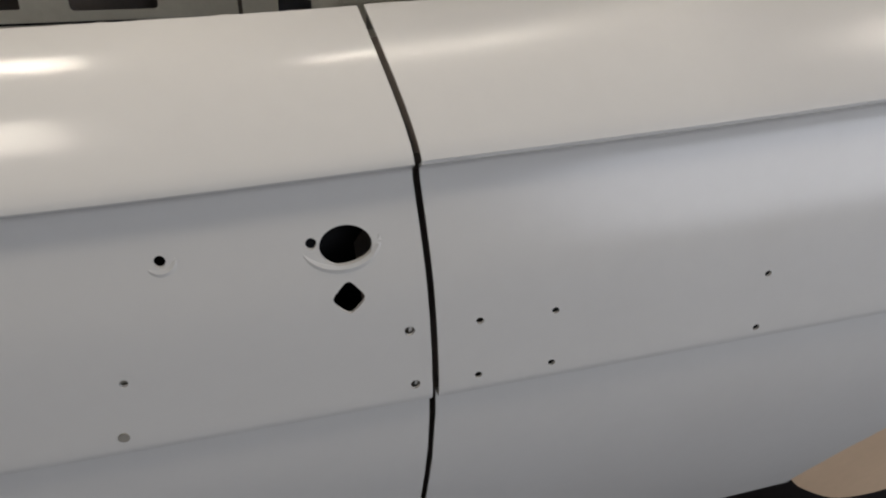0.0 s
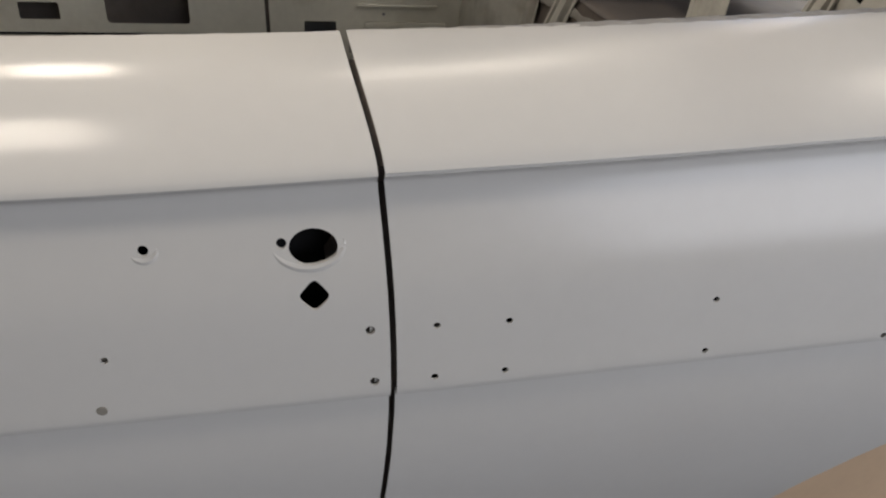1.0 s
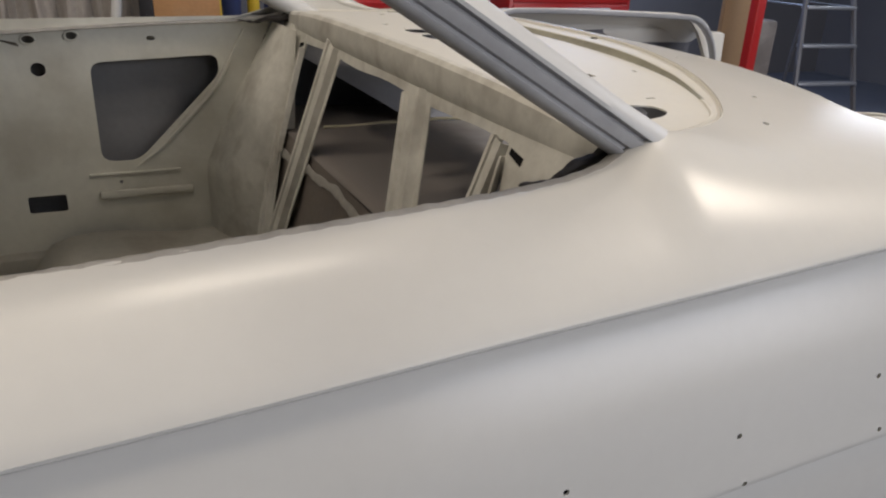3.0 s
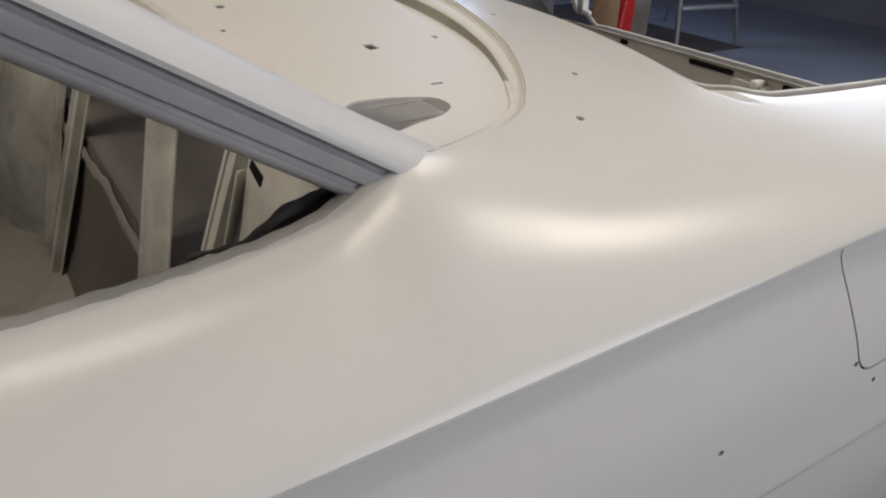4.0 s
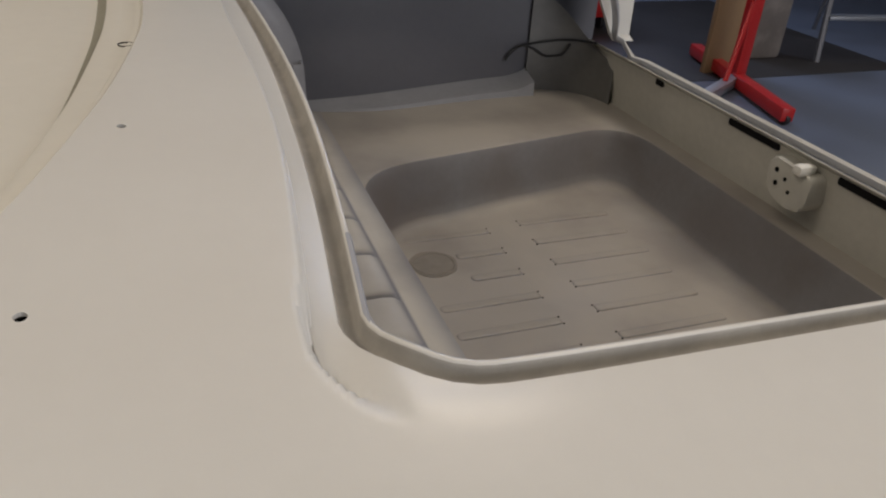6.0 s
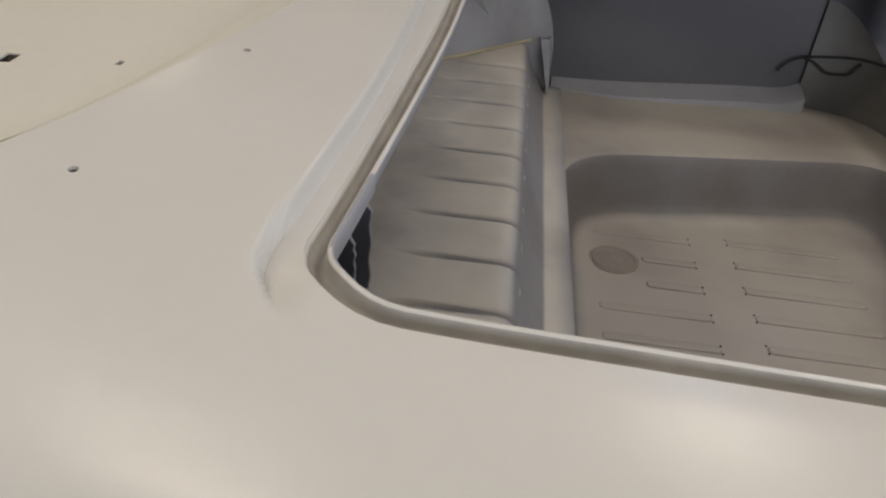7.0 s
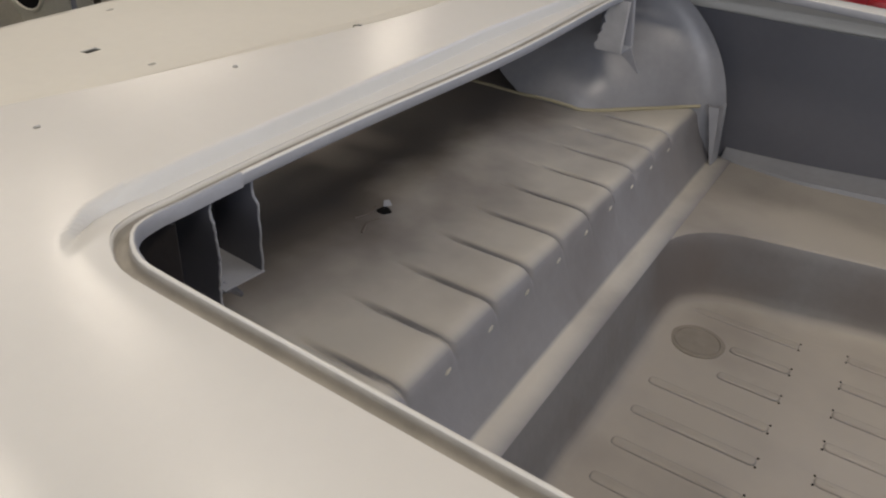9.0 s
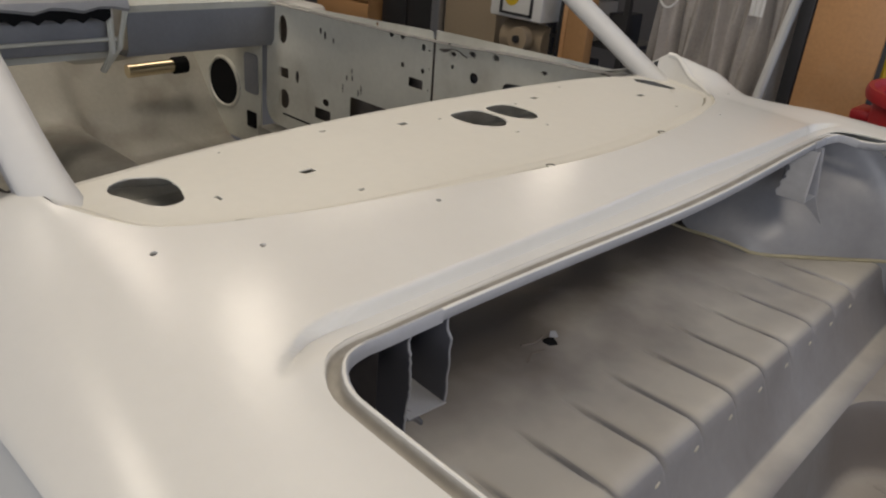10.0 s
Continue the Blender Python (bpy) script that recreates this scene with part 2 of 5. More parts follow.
def smooth_curve(xs, ys):
    """A smooth function through points (Hermite, slopes from the neighbours)."""
    xs, ys = np.array(xs, float), np.array(ys, float)
    d = np.diff(ys) / np.diff(xs)
    m = np.concatenate([[d[0]], np.where(d[1:] * d[:-1] > 0, 2 * d[1:] * d[:-1] / (d[1:] + d[:-1] + 1e-12), 0), [d[-1]]])

    def f(x):
        k = int(np.clip(np.searchsorted(xs, x) - 1, 0, len(xs) - 2))
        h = xs[k + 1] - xs[k]
        t = (x - xs[k]) / h
        if t < 0:
            return float(ys[0] + m[0] * (x - xs[0]))
        if t > 1:
            return float(ys[-1] + m[-1] * (x - xs[-1]))
        return float((2 * t**3 - 3 * t**2 + 1) * ys[k] + (t**3 - 2 * t**2 + t) * h * m[k]
                     + (3 * t**2 - 2 * t**3) * ys[k + 1] + (t**3 - t**2) * h * m[k + 1])
    return f


def sheet(rows, thick=0.0, closed=False, towards=None):
    """A bmesh from rows of points; with a thickness it becomes a closed shell, on the side away from 'towards'."""
    bm = bmesh.new()
    grid = [[bm.verts.new(p) for p in row] for row in rows]
    nr, nc = len(grid), len(grid[0])
    span = nr if closed else nr - 1
    faces = [bm.faces.new((grid[i][j], grid[(i + 1) % nr][j], grid[(i + 1) % nr][j + 1], grid[i][j + 1]))
             for i in range(span) for j in range(nc - 1)]
    if thick:
        bm.normal_update()
        sign = 1
        if towards is not None:
            f = faces[len(faces) // 2]
            sign = -1 if f.normal.dot(Vector(towards) - f.calc_center_median()) > 0 else 1
        back = [[bm.verts.new(v.co + v.normal * thick * sign) for v in row] for row in grid]
        for i in range(span):
            a, b = i, (i + 1) % nr
            for j in range(nc - 1):
                bm.faces.new((back[a][j], back[a][j + 1], back[b][j + 1], back[b][j]))
            for j in (0, nc - 1):
                quad = (grid[a][j], back[a][j], back[b][j], grid[b][j])
                bm.faces.new(quad if j == 0 else quad[::-1])
        if not closed:
            for i in (0, nr - 1):
                for j in range(nc - 1):
                    quad = (grid[i][j], grid[i][j + 1], back[i][j + 1], back[i][j])
                    bm.faces.new(quad if i == 0 else quad[::-1])
    return bm


def box(bm, x0, x1, y0, y1, z0, z1, bevel=0.0, m=None):
    made = bmesh.ops.create_cube(bm, size=1)
    mat = Matrix.Translation(((x0 + x1) / 2, (y0 + y1) / 2, (z0 + z1) / 2)) @ Matrix.Diagonal((x1 - x0, y1 - y0, z1 - z0, 1))
    bmesh.ops.transform(bm, matrix=(m @ mat) if m else mat, verts=made["verts"])
    if bevel:
        edges = list({e for v in made["verts"] for e in v.link_edges})
        bmesh.ops.bevel(bm, geom=edges, offset=bevel, segments=2, affect="EDGES", profile=0.5)
    return bm


def prism(bm, outline, a, b):
    """A prism: outline (2D points) carried from the map a(u, v) to b(u, v), both giving places."""
    lo = [bm.verts.new(a(*p)) for p in outline]
    hi = [bm.verts.new(b(*p)) for p in outline]
    bm.faces.new(lo), bm.faces.new(hi[::-1])
    n = len(lo)
    for i in range(n):
        bm.faces.new((lo[i], hi[i], hi[(i + 1) % n], lo[(i + 1) % n]))
    return bm


def rounded(points, radius, steps=5):
    """A closed 2D outline with its corners rounded."""
    out, n = [], len(points)
    for i in range(n):
        p, a, b = (np.array(points[k % n], float) for k in (i, i - 1, i + 1))
        r = radius[i] if isinstance(radius, (list, tuple)) else radius
        da, db = (a - p) / np.linalg.norm(a - p), (b - p) / np.linalg.norm(b - p)
        r = min(r, 0.48 * np.linalg.norm(a - p), 0.48 * np.linalg.norm(b - p))
        s, e = p + da * r, p + db * r
        for k in range(steps + 1):
            t = k / steps
            out.append(tuple((1 - t) ** 2 * s + 2 * t * (1 - t) * p + t * t * e))
    return out


def circle(cx, cy, r, n=20, ry=None):
    return [(cx + r * math.cos(2 * math.pi * k / n), cy + (ry or r) * math.sin(2 * math.pi * k / n)) for k in range(n)]


def tube(bm, points, r, n=8, close=False, taper=None):
    """A round bar along points."""
    pts = [Vector(p) for p in points]
    rings = []
    for i, p in enumerate(pts):
        a, b = pts[i - 1] if (i or close) else p, pts[(i + 1) % len(pts)] if (i < len(pts) - 1 or close) else p
        d = (b - a).normalized()
        side = d.cross(Vector((0.12, 0.31, 0.94))).normalized()
        up = side.cross(d)
        rad = r if taper is None else r * taper(i / (len(pts) - 1))
        rings.append([bm.verts.new(p + rad * (math.cos(2 * math.pi * k / n) * side + math.sin(2 * math.pi * k / n) * up)) for k in range(n)])
    span = len(rings) if close else len(rings) - 1
    for i in range(span):
        ra, rb = rings[i], rings[(i + 1) % len(rings)]
        for k in range(n):
            bm.faces.new((ra[k], ra[(k + 1) % n], rb[(k + 1) % n], rb[k]))
    if not close:
        bm.faces.new(rings[0][::-1]), bm.faces.new(rings[-1])
    return bm


def cut(ob, cutter):
    """Takes the closed bmesh out of ob."""
    me = bpy.data.meshes.new("cutter")
    bmesh.ops.recalc_face_normals(cutter, faces=cutter.faces)
    cutter.to_mesh(me)
    cutter.free()
    tool = new("cutter", me)
    mod = ob.modifiers.new("cut", "BOOLEAN")
    mod.operation, mod.object, mod.solver = "DIFFERENCE", tool, "EXACT"
    bpy.context.view_layer.update()
    done = bpy.data.meshes.new_from_object(ob.evaluated_get(bpy.context.evaluated_depsgraph_get()))
    ob.modifiers.clear()
    done.name = ob.data.name
    ob.data = done
    bm = bmesh.new()
    bm.from_mesh(done)
    for e in bm.edges:
        if len(e.link_faces) == 2 and e.calc_face_angle(0) > radians(40):
            e.smooth = False
    bm.to_mesh(done)
    bm.free()
    bpy.data.objects.remove(tool)
    bpy.data.meshes.remove(me)
    return ob


# ---------------------------------------------------------------- the car body's form
MID = 0.89                                     # the body's centre line
crease_z = smooth_curve([-1.4, -0.3, -0.05, 0.2, 0.4, 0.6, 0.85, 1.1, 1.6, 2.2], [0.86, 0.879, 0.889, 0.901, 0.913, 0.923, 0.936, 0.949, 0.961, 0.951])
low_z = smooth_curve([-1.4, -0.37, -0.03, 0.4, 0.94, 2.2], [0.659, 0.673, 0.681, 0.695, 0.711, 0.723])
side_y = smooth_curve([0, 0.015, 0.035, 0.06, 0.085, 0.11, 0.14, 0.18, 0.25, 0.33, 0.4, 0.49, 0.66, 0.9, 0.985, 1.0, 1.006, 1.014, 1.04, 1.1, 1.3, 1.7, 2.0, 2.4, 2.7],
                      [0.0215, 0.0258, 0.0313, 0.0349, 0.0347, 0.0337, 0.0318, 0.0288, 0.0232, 0.0172, 0.0121, 0.0068, 0.0005, -0.006, -0.0082, -0.008, -0.002, 0.0028, 0.0026, 0.0002, -0.003, 0.004, 0.015, 0.038, 0.06])
belt_y = smooth_curve([-1.4, -0.4, -0.07, 0.15, 0.35, 0.55, 0.66, 0.8, 1.07, 1.6, 2.2], [0.14, 0.14, 0.138, 0.13, 0.135, 0.149, 0.167, 0.172, 0.18, 0.18, 0.18])
belt_z = smooth_curve([-1.4, -0.4, -0.07, 0.15, 0.35, 0.5, 0.59, 0.66, 0.72, 0.82, 1.07, 1.3, 1.6, 2.2], [0.945, 0.955, 0.963, 0.975, 0.985, 0.992, 1.001, 1.019, 1.0185, 1.012, 0.999, 0.988, 0.982, 0.966])
gap_x = smooth_curve([0.3, 0.43, 0.5, 0.675, 0.886, 0.963], [-0.06, -0.05, -0.042, -0.036, -0.048, -0.068])


def skin_y(x, z):
    """The outer side's depth at a height under the crease."""
    return side_y((crease_z(x) - z) / (crease_z(x) - low_z(x)))


def crown(y):
    return 1 - ((MID - min(y, 2 * MID - y)) / 0.715) ** 2


def lip_x(y):
    """The trunk opening's front edge."""
    return 1.1147 + 0.0508 * (crown(y) - crown(0.2924))


def lip_distance(x, y):
    """How far a place lies outside the trunk opening's lip."""
    a, b, r = lip_x(y) - x, 0.2334 - y, 0.059
    return math.hypot(max(a + r, 0), max(b + r, 0)) + min(max(a + r, b + r), 0) - r


def ease(t):
    t = min(1.0, max(0.0, t))
    return t * t * (3 - 2 * t)


def far_lift(x, y):
    """Raises the far shoulder to fit the camera's view, most of all behind its pillar."""
    rise = 0.02 + 0.03 * ease((0.875 - x) / 0.09) * ease((x - 0.63) / 0.06) + 0.013 * ease((x - 0.88) / 0.2) + 0.008 * ease((x - 1.15) / 0.3)
    edge = 1.565 - 0.06 * ease((x - 1.14) / 0.2)
    return rise * ease((y - edge) / 0.05) * ease((x - 0.45) / 0.15)


def crown_z(x, y):
    """The crowned deck alone."""
    yy = min(y, 2 * MID - y)
    z = belt_z(x) + 0.052 * max(0.0, 1 - ((MID - yy) / 0.715) ** 3)
    z -= 0.12 * max(0.0, crown(yy)) * max(0.0, x - 0.96) ** 2 / (max(0.0, x - 0.96) + 0.06)
    return z + far_lift(x, y)


def step_off(y):
    """How far the pressed step lies outside the lip."""
    return 0.0365 + 0.007 * ease((0.31 - y) / 0.06) + 0.0155 * ease((y - 0.44) / 0.5)


def step_z(x, y):
    """The pressed step round the trunk opening, which fades out past the corner."""
    yy = min(y, 2 * MID - y)
    d = lip_distance(x, yy)
    side = ease((x - 1.06) / 0.06) * ease((0.31 - yy) / 0.08)
    mid = step_off(yy)
    sharp, broad = min(1.0, max(0.0, (mid + 0.0022 - d) / 0.0044)), ease((mid - 0.002 - d) / 0.035)
    return 0.016 * sharp * (1 - side) + 0.002 * broad


SIDE_F = [1.15, 1.08, 1.05, 1.03, 1.02, 1.012, 1.006, 1.0, 0.99, 0.975, 0.94, 0.88, 0.8, 0.72, 0.64, 0.56, 0.49, 0.42, 0.36, 0.3, 0.26, 0.22, 0.19, 0.165, 0.145, 0.13, 0.115, 0.105, 0.095, 0.085, 0.075, 0.065, 0.055, 0.045, 0.035, 0.025, 0.015, 0.006, 0.0]


FOOT = [(0.645, 0.151), (0.66, 0.154), (0.675, 0.164), (0.688, 0.19)]


def foot_rise(x, y):
    """The skin sweeps up into the rear pillar's foot."""
    y = min(y, 2 * MID - y)
    if not 0.5 < x < 0.84 or y > 0.3:
        return 0.0
    far_off = 1.0
    for (ax, ay), (bx, by) in zip(FOOT, FOOT[1:]):
        t = ((x - ax) * (bx - ax) + (y - ay) * (by - ay)) / ((bx - ax) ** 2 + (by - ay) ** 2)
        t = min(1, max(0, t))
        far_off = min(far_off, math.hypot(x - ax - t * (bx - ax), y - ay - t * (by - ay)))
    return 0.009 * math.exp(-(far_off / 0.055) ** 2)


def base_z(x, y):
    """The shoulder from the crease up, then the crowned deck."""
    up, whole = far_lift(x, y), y
    y = min(y, 2 * MID - y)
    yb = belt_y(x)
    if y >= yb:
        return crown_z(x, whole)
    zc, y0 = crease_z(x), 0.0215
    t, h = (y - y0) / (yb - y0), belt_z(x) - zc
    end = 0.2 * (yb - y0) / h if x > 0.55 else 0.35
    start = 1.75 if x < 0.75 else 1.75 + 0.3 * min(1, (x - 0.75) / 0.4)
    z = zc + h * (start * (t**3 - 2 * t**2 + t) + 3 * t**2 - 2 * t**3 + end * (t**3 - t**2))
    return z - 0.0025 * max(0, 1 - (y - y0) / 0.007) ** 2 + up * ease((y - y0) / 0.08)


def deck_z(x, y):
    """Height of the upper skin: shoulder and deck eased into one another, less the pressed step."""
    v = min(y, 2 * MID - y)
    blend = ease((v - 0.05) / 0.09) * ease((0.34 - v) / 0.1) * ease((x - 0.7) / 0.15)
    low = step_z(x, y) if v > 0.14 and x > 1.0 else 0.0
    if blend < 0.01:
        return base_z(x, y) - low
    reach = 0.065 * blend
    return sum(w * base_z(x, y + k * reach) for k, w in ((-1, 0.1), (-0.66, 0.15), (-0.33, 0.17), (0, 0.16), (0.33, 0.17), (0.66, 0.15), (1, 0.1))) - low


def top_z(x, y):
    """Height of the body's upper skin, with the sweep at the pillars' feet."""
    return deck_z(x, y) + foot_rise(x, y)


TOP_Y = [0.0215, 0.0222, 0.0235, 0.0255, 0.0285, 0.033, 0.04]


def section(x, bottom, top=True):
    """The outer skin's section from the bottom edge to the belt."""
    zc, zl = crease_z(x), low_z(x)
    pts = []
    start = zc - 0.0025 - SIDE_F[0] * (zc - 0.0025 - zl)
    heights = [bottom(x) + (start - bottom(x)) * k / 6 for k in range(6)] + [zc - 0.0025 - f * (zc - 0.0025 - zl) for f in SIDE_F]
    for z in heights:
        pts.append((side_y((zc - 0.0025 - z) / (zc - 0.0025 - zl)), z))
    if top:
        yb = belt_y(x)
        ys = TOP_Y[1:] + [0.04 + (yb - 0.04) * k / 12 for k in range(1, 13)]
        pts += [(y, top_z(x, y)) for y in ys]
    return pts


def mirrored(p):
    return Vector((p[0], 2 * MID - p[1], p[2]))


def skin(stations, far, gap_at=None, bottom=lambda x: 0.316 + 0.1 * x, top=True):
    """Rows of points of an outer panel; gap_at: which end follows the door gap."""
    rows = []
    for x in stations:
        row = []
        for y, z in section(x, bottom, top):
            shift = (gap_x(z) - gap_x(0.7)) * math.exp(-abs(x - stations[0 if gap_at == "front" else -1]) * 9) if gap_at else 0
            p = Vector((x + shift, y, z))
            row.append(mirrored(p) if far else p)
        rows.append(row)
    return rows
# ---------------------------------------------------------------- the car body
car = thing("car_body", "stripped two-door car body shell in white primer, doors hung, no glass", "car", (0.4, MID, 0.3))
IN = Vector((0.4, MID, 0.5))
GAP = gap_x(0.7)


def steps(*spans):
    """Stations: (start, end, step) spans, end to end."""
    out = []
    for a, b, d in spans:
        out += list(np.linspace(a, b, max(1, round((b - a) / d)), endpoint=False))
    return out + [spans[-1][1]]


for far in (False, True):
    q = part("quarter_panel", sheet(skin(steps((GAP + 0.0028, 0.1, 0.02), (0.1, 2.15, 0.035)), far, "front", top=False), 0.0025, towards=IN), PAINT, car)
    d = part("door", sheet(skin(steps((-1.2, -0.3, 0.05), (-0.3, GAP - 0.0028, 0.02)), far, "back", bottom=lambda x: 0.43), 0.0025, towards=IN), DOORP, car)
    if not far:
        quarter, door_near = q, d
    else:
        quarter_far = q

# the upper skin: both shoulders, the deck behind the rear window and the trunk's surround in one sheet
xs = steps((GAP + 0.0028, 0.56, 0.02), (0.56, 0.76, 0.008), (0.76, 1.0, 0.016), (1.0, 1.03, 0.005), (1.03, 1.08, 0.0016), (1.08, 1.1, 0.0008), (1.1, 1.13, 0.003), (1.13, 1.22, 0.006), (1.22, 2.15, 0.03))
half = TOP_Y + list(np.linspace(0.04, 0.155, 14))[1:] + list(np.linspace(0.155, 0.25, 18))[1:] + list(np.linspace(0.25, MID, 34))[1:]
ys = half + [2 * MID - y for y in reversed(half[:-1])]
rows = []
for station in xs:
    row = []
    for y in ys:
        # the stations follow the pressed step across the deck
        yy = min(y, 2 * MID - y)
        x = station + (lip_x(max(yy, 0.3)) - step_off(max(yy, 0.3)) - 1.09) * ease((station - 1.0) / 0.07) * ease((1.2 - station) / 0.09)
        z = top_z(x, y)
        if x > 1.94:
            z += far_lift(1.94, y) - far_lift(x, y)
            z -= 0.192 * (1 - math.cos(min(1, (x - 1.94) / 0.15) * math.pi / 2)) * (1 if 0.19 < y < 1.59 else 0.3)
        shift = (gap_x(z) - GAP) * math.exp(-(x - xs[0]) * 9) if yy < 0.2 else 0
        row.append((x + shift, y, z))
    rows.append(row)
deck = part("rear_deck_skin", sheet(rows, 0.0025, towards=(0.9, MID, 0.2)), PAINT, car, sharp=180)

# rolled edge along the upper crease
for far in (False, True):
    for x0, x1 in ((-1.2, gap_x(0.886) - 0.0035), (gap_x(0.886) + 0.0035, 1.9)):
        pts = [(x, 0.0226, crease_z(x) - 0.0018) for x in np.linspace(x0, x1, 60)]
        part("crease_edge", tube(bmesh.new(), [mirrored(p) if far else p for p in pts], 0.0017, 8), PAINT, car)
# rear window opening and deck, from the near pillar to the far one
WIN = [(0.66, 0.168), (0.7, 0.172), (0.738, 0.188), (0.782, 0.21), (0.818, 0.234), (0.854, 0.277), (0.888, 0.334), (0.921, 0.406), (0.951, 0.5), (0.974, 0.594), (0.993, 0.72), (1.002, 0.81), (1.004, MID)]
SILL = [(0.672, 0.2), (0.715, 0.208), (0.755, 0.222), (0.812, 0.252), (0.842, 0.297), (0.873, 0.362), (0.899, 0.438), (0.921, 0.56), (0.93, 0.69), (0.934, 0.8), (0.935, MID)]


def along(points, n):
    """n + 1 points evenly along a smooth path through the given ones."""
    p = np.array(points, float)
    s = np.concatenate([[0], np.cumsum(np.linalg.norm(np.diff(p, axis=0), axis=1))])
    f = [smooth_curve(s, p[:, k]) for k in range(p.shape[1])]
    return [tuple(g(v) for g in f) for v in np.linspace(0, s[-1], n + 1)]


def both(points):
    """A near half path and its mirror image, as one path."""
    return [Vector(p) for p in points] + [mirrored(p) for p in reversed(points[:-1])]


def corner(cx, cy, r, n=8):
    return [(cx - r * math.cos(0.5 * math.pi * k / n), cy - r * math.sin(0.5 * math.pi * k / n)) for k in range(n + 1)]


N = 70
win = along(WIN, N)
TALL = (lambda u, v: (u, v, 0.6), lambda u, v: (u, v, 1.3))
# cabin and rear window opening
cabin = [(x, belt_y(x)) for x in np.linspace(-0.4, 0.64, 50)] + win
cut(deck, prism(bmesh.new(), cabin + [(x, 2 * MID - y) for x, y in reversed(cabin[:-1])], *TALL))
# trunk opening, along the gutter
half_lip = [(lip_x(y), y) for y in np.linspace(MID, 0.297, 30)] + corner(1.1737, 0.2924, 0.059) + [(x, 0.2334 + 0.002 * ease((x - 1.18) / 0.15)) for x in np.linspace(1.195, 1.94, 26)]
RIM = 0.0215


def outset(path, d):
    """A path moved outwards (towards the front and the near side)."""
    p = np.array(path)
    t = np.gradient(p, axis=0)
    t /= np.linalg.norm(t, axis=1)[:, None]
    return [tuple(q) for q in p + d * np.stack([-np.abs(t[:, 1]), -np.abs(t[:, 0])], 1)]


# the gutter narrows round the corners and along the sides
NARROW = np.array([1 - max(0.14 * ease((x - 1.18) / 0.2) * (y < 0.25), 0.13 * ease((0.62 - y) / 0.25)) for x, y in half_lip])[:, None]
rim = outset(half_lip, RIM * NARROW) + [(2.3, 0.2354 - RIM * 0.86)]
cut(deck, prism(bmesh.new(), rim + [(x, 2 * MID - y) for x, y in reversed(rim)][:-1], *TALL))

def side_hole(bm, x, z, r, rz=None, shape=None, far=False):
    """A cutter through an outer side panel."""
    outline = shape or circle(x, z, r, 14, rz)
    a, c = (-0.05, 0.06) if not far else (2 * MID - 0.06, 2 * MID + 0.05)
    return prism(bm, outline, lambda u, v: (u, a, v), lambda u, v: (u, c, v))


bm = bmesh.new()
for x, z in ((0.001, 0.75), (0.001, 0.697), (0.067, 0.75), (0.067, 0.698), (0.269, 0.758), (0.269, 0.702), (0.473, 0.761), (0.47, 0.703), (0.675, 0.766), (0.69, 0.708), (0.872, 0.79), (0.888, 0.722), (1.06, 0.812)):
    side_hole(bm, x, z, 0.0034, 0.003)
side_hole(bm, 1.098, 0.783, 0.003)
side_hole(bm, 0.8, 0.3, 0.445, 0.315, shape=circle(0.85, 0.3, 0.4, 72, 0.295))
cut(quarter, bm)
bm = side_hole(bmesh.new(), 0.8, 0.3, 0.445, 0.315, shape=circle(0.85, 0.3, 0.4, 48, 0.295), far=True)
cut(quarter_far, bm)
FUEL = rounded([(1.026, 0.938), (1.07, 0.8), (1.24, 0.806), (1.235, 0.945)], [0.028, 0.022, 0.03, 0.03], 6)
GAPF = 0.0026
cf = np.mean(FUEL, axis=0)
grown = [tuple(np.array(p) + (np.array(p) - cf) / np.linalg.norm(np.array(p) - cf) * GAPF) for p in FUEL]
cut(quarter, side_hole(bmesh.new(), 0, 0, 0, shape=grown))
# the fuel door fills its opening, following the panel's curve
lid = part("fuel_door", sheet(skin(steps((0.98, 1.27, 0.02)), False, top=False), 0.0025, towards=IN), PAINT, car, "closed fuel filler door")
bm = bmesh.new()
ring_lo, ring_hi = [], []
for y, store in ((-0.05, ring_lo), (0.06, ring_hi)):
    store += [[bm.verts.new((u, y, v)) for u, v in FUEL], [bm.verts.new((cf[0] + (u - cf[0]) * 6, y, cf[1] + (v - cf[1]) * 8)) for u, v in FUEL]]
n = len(FUEL)
for k in range(n):
    m = (k + 1) % n
    bm.faces.new((ring_lo[0][k], ring_lo[0][m], ring_lo[1][m], ring_lo[1][k]))
    bm.faces.new((ring_hi[0][k], ring_hi[1][k], ring_hi[1][m], ring_hi[0][m]))
    for w in (0, 1):
        bm.faces.new((ring_lo[w][k], ring_hi[w][k], ring_hi[w][m], ring_lo[w][m]))
cut(lid, bm)

# door: handle, lock and trim holes
bm = bmesh.new()
side_hole(bm, 0, 0, 0, shape=circle(-0.103, 0.8245, 0.0198, 28, 0.0148))
side_hole(bm, -0.1285, 0.8282, 0.0042)
side_hole(bm, 0, 0, 0, shape=rounded([(-0.1035, 0.77), (-0.118, 0.784), (-0.1035, 0.8), (-0.0895, 0.784)], 0.006, 3))
side_hole(bm, -0.2345, 0.8265, 0.0042)
for x, z, r in ((-0.0575, 0.7495, 0.0042), (-0.0535, 0.697, 0.0042), (-0.2732, 0.738, 0.0032)):
    side_hole(bm, x, z, r)
cut(door_near, bm)
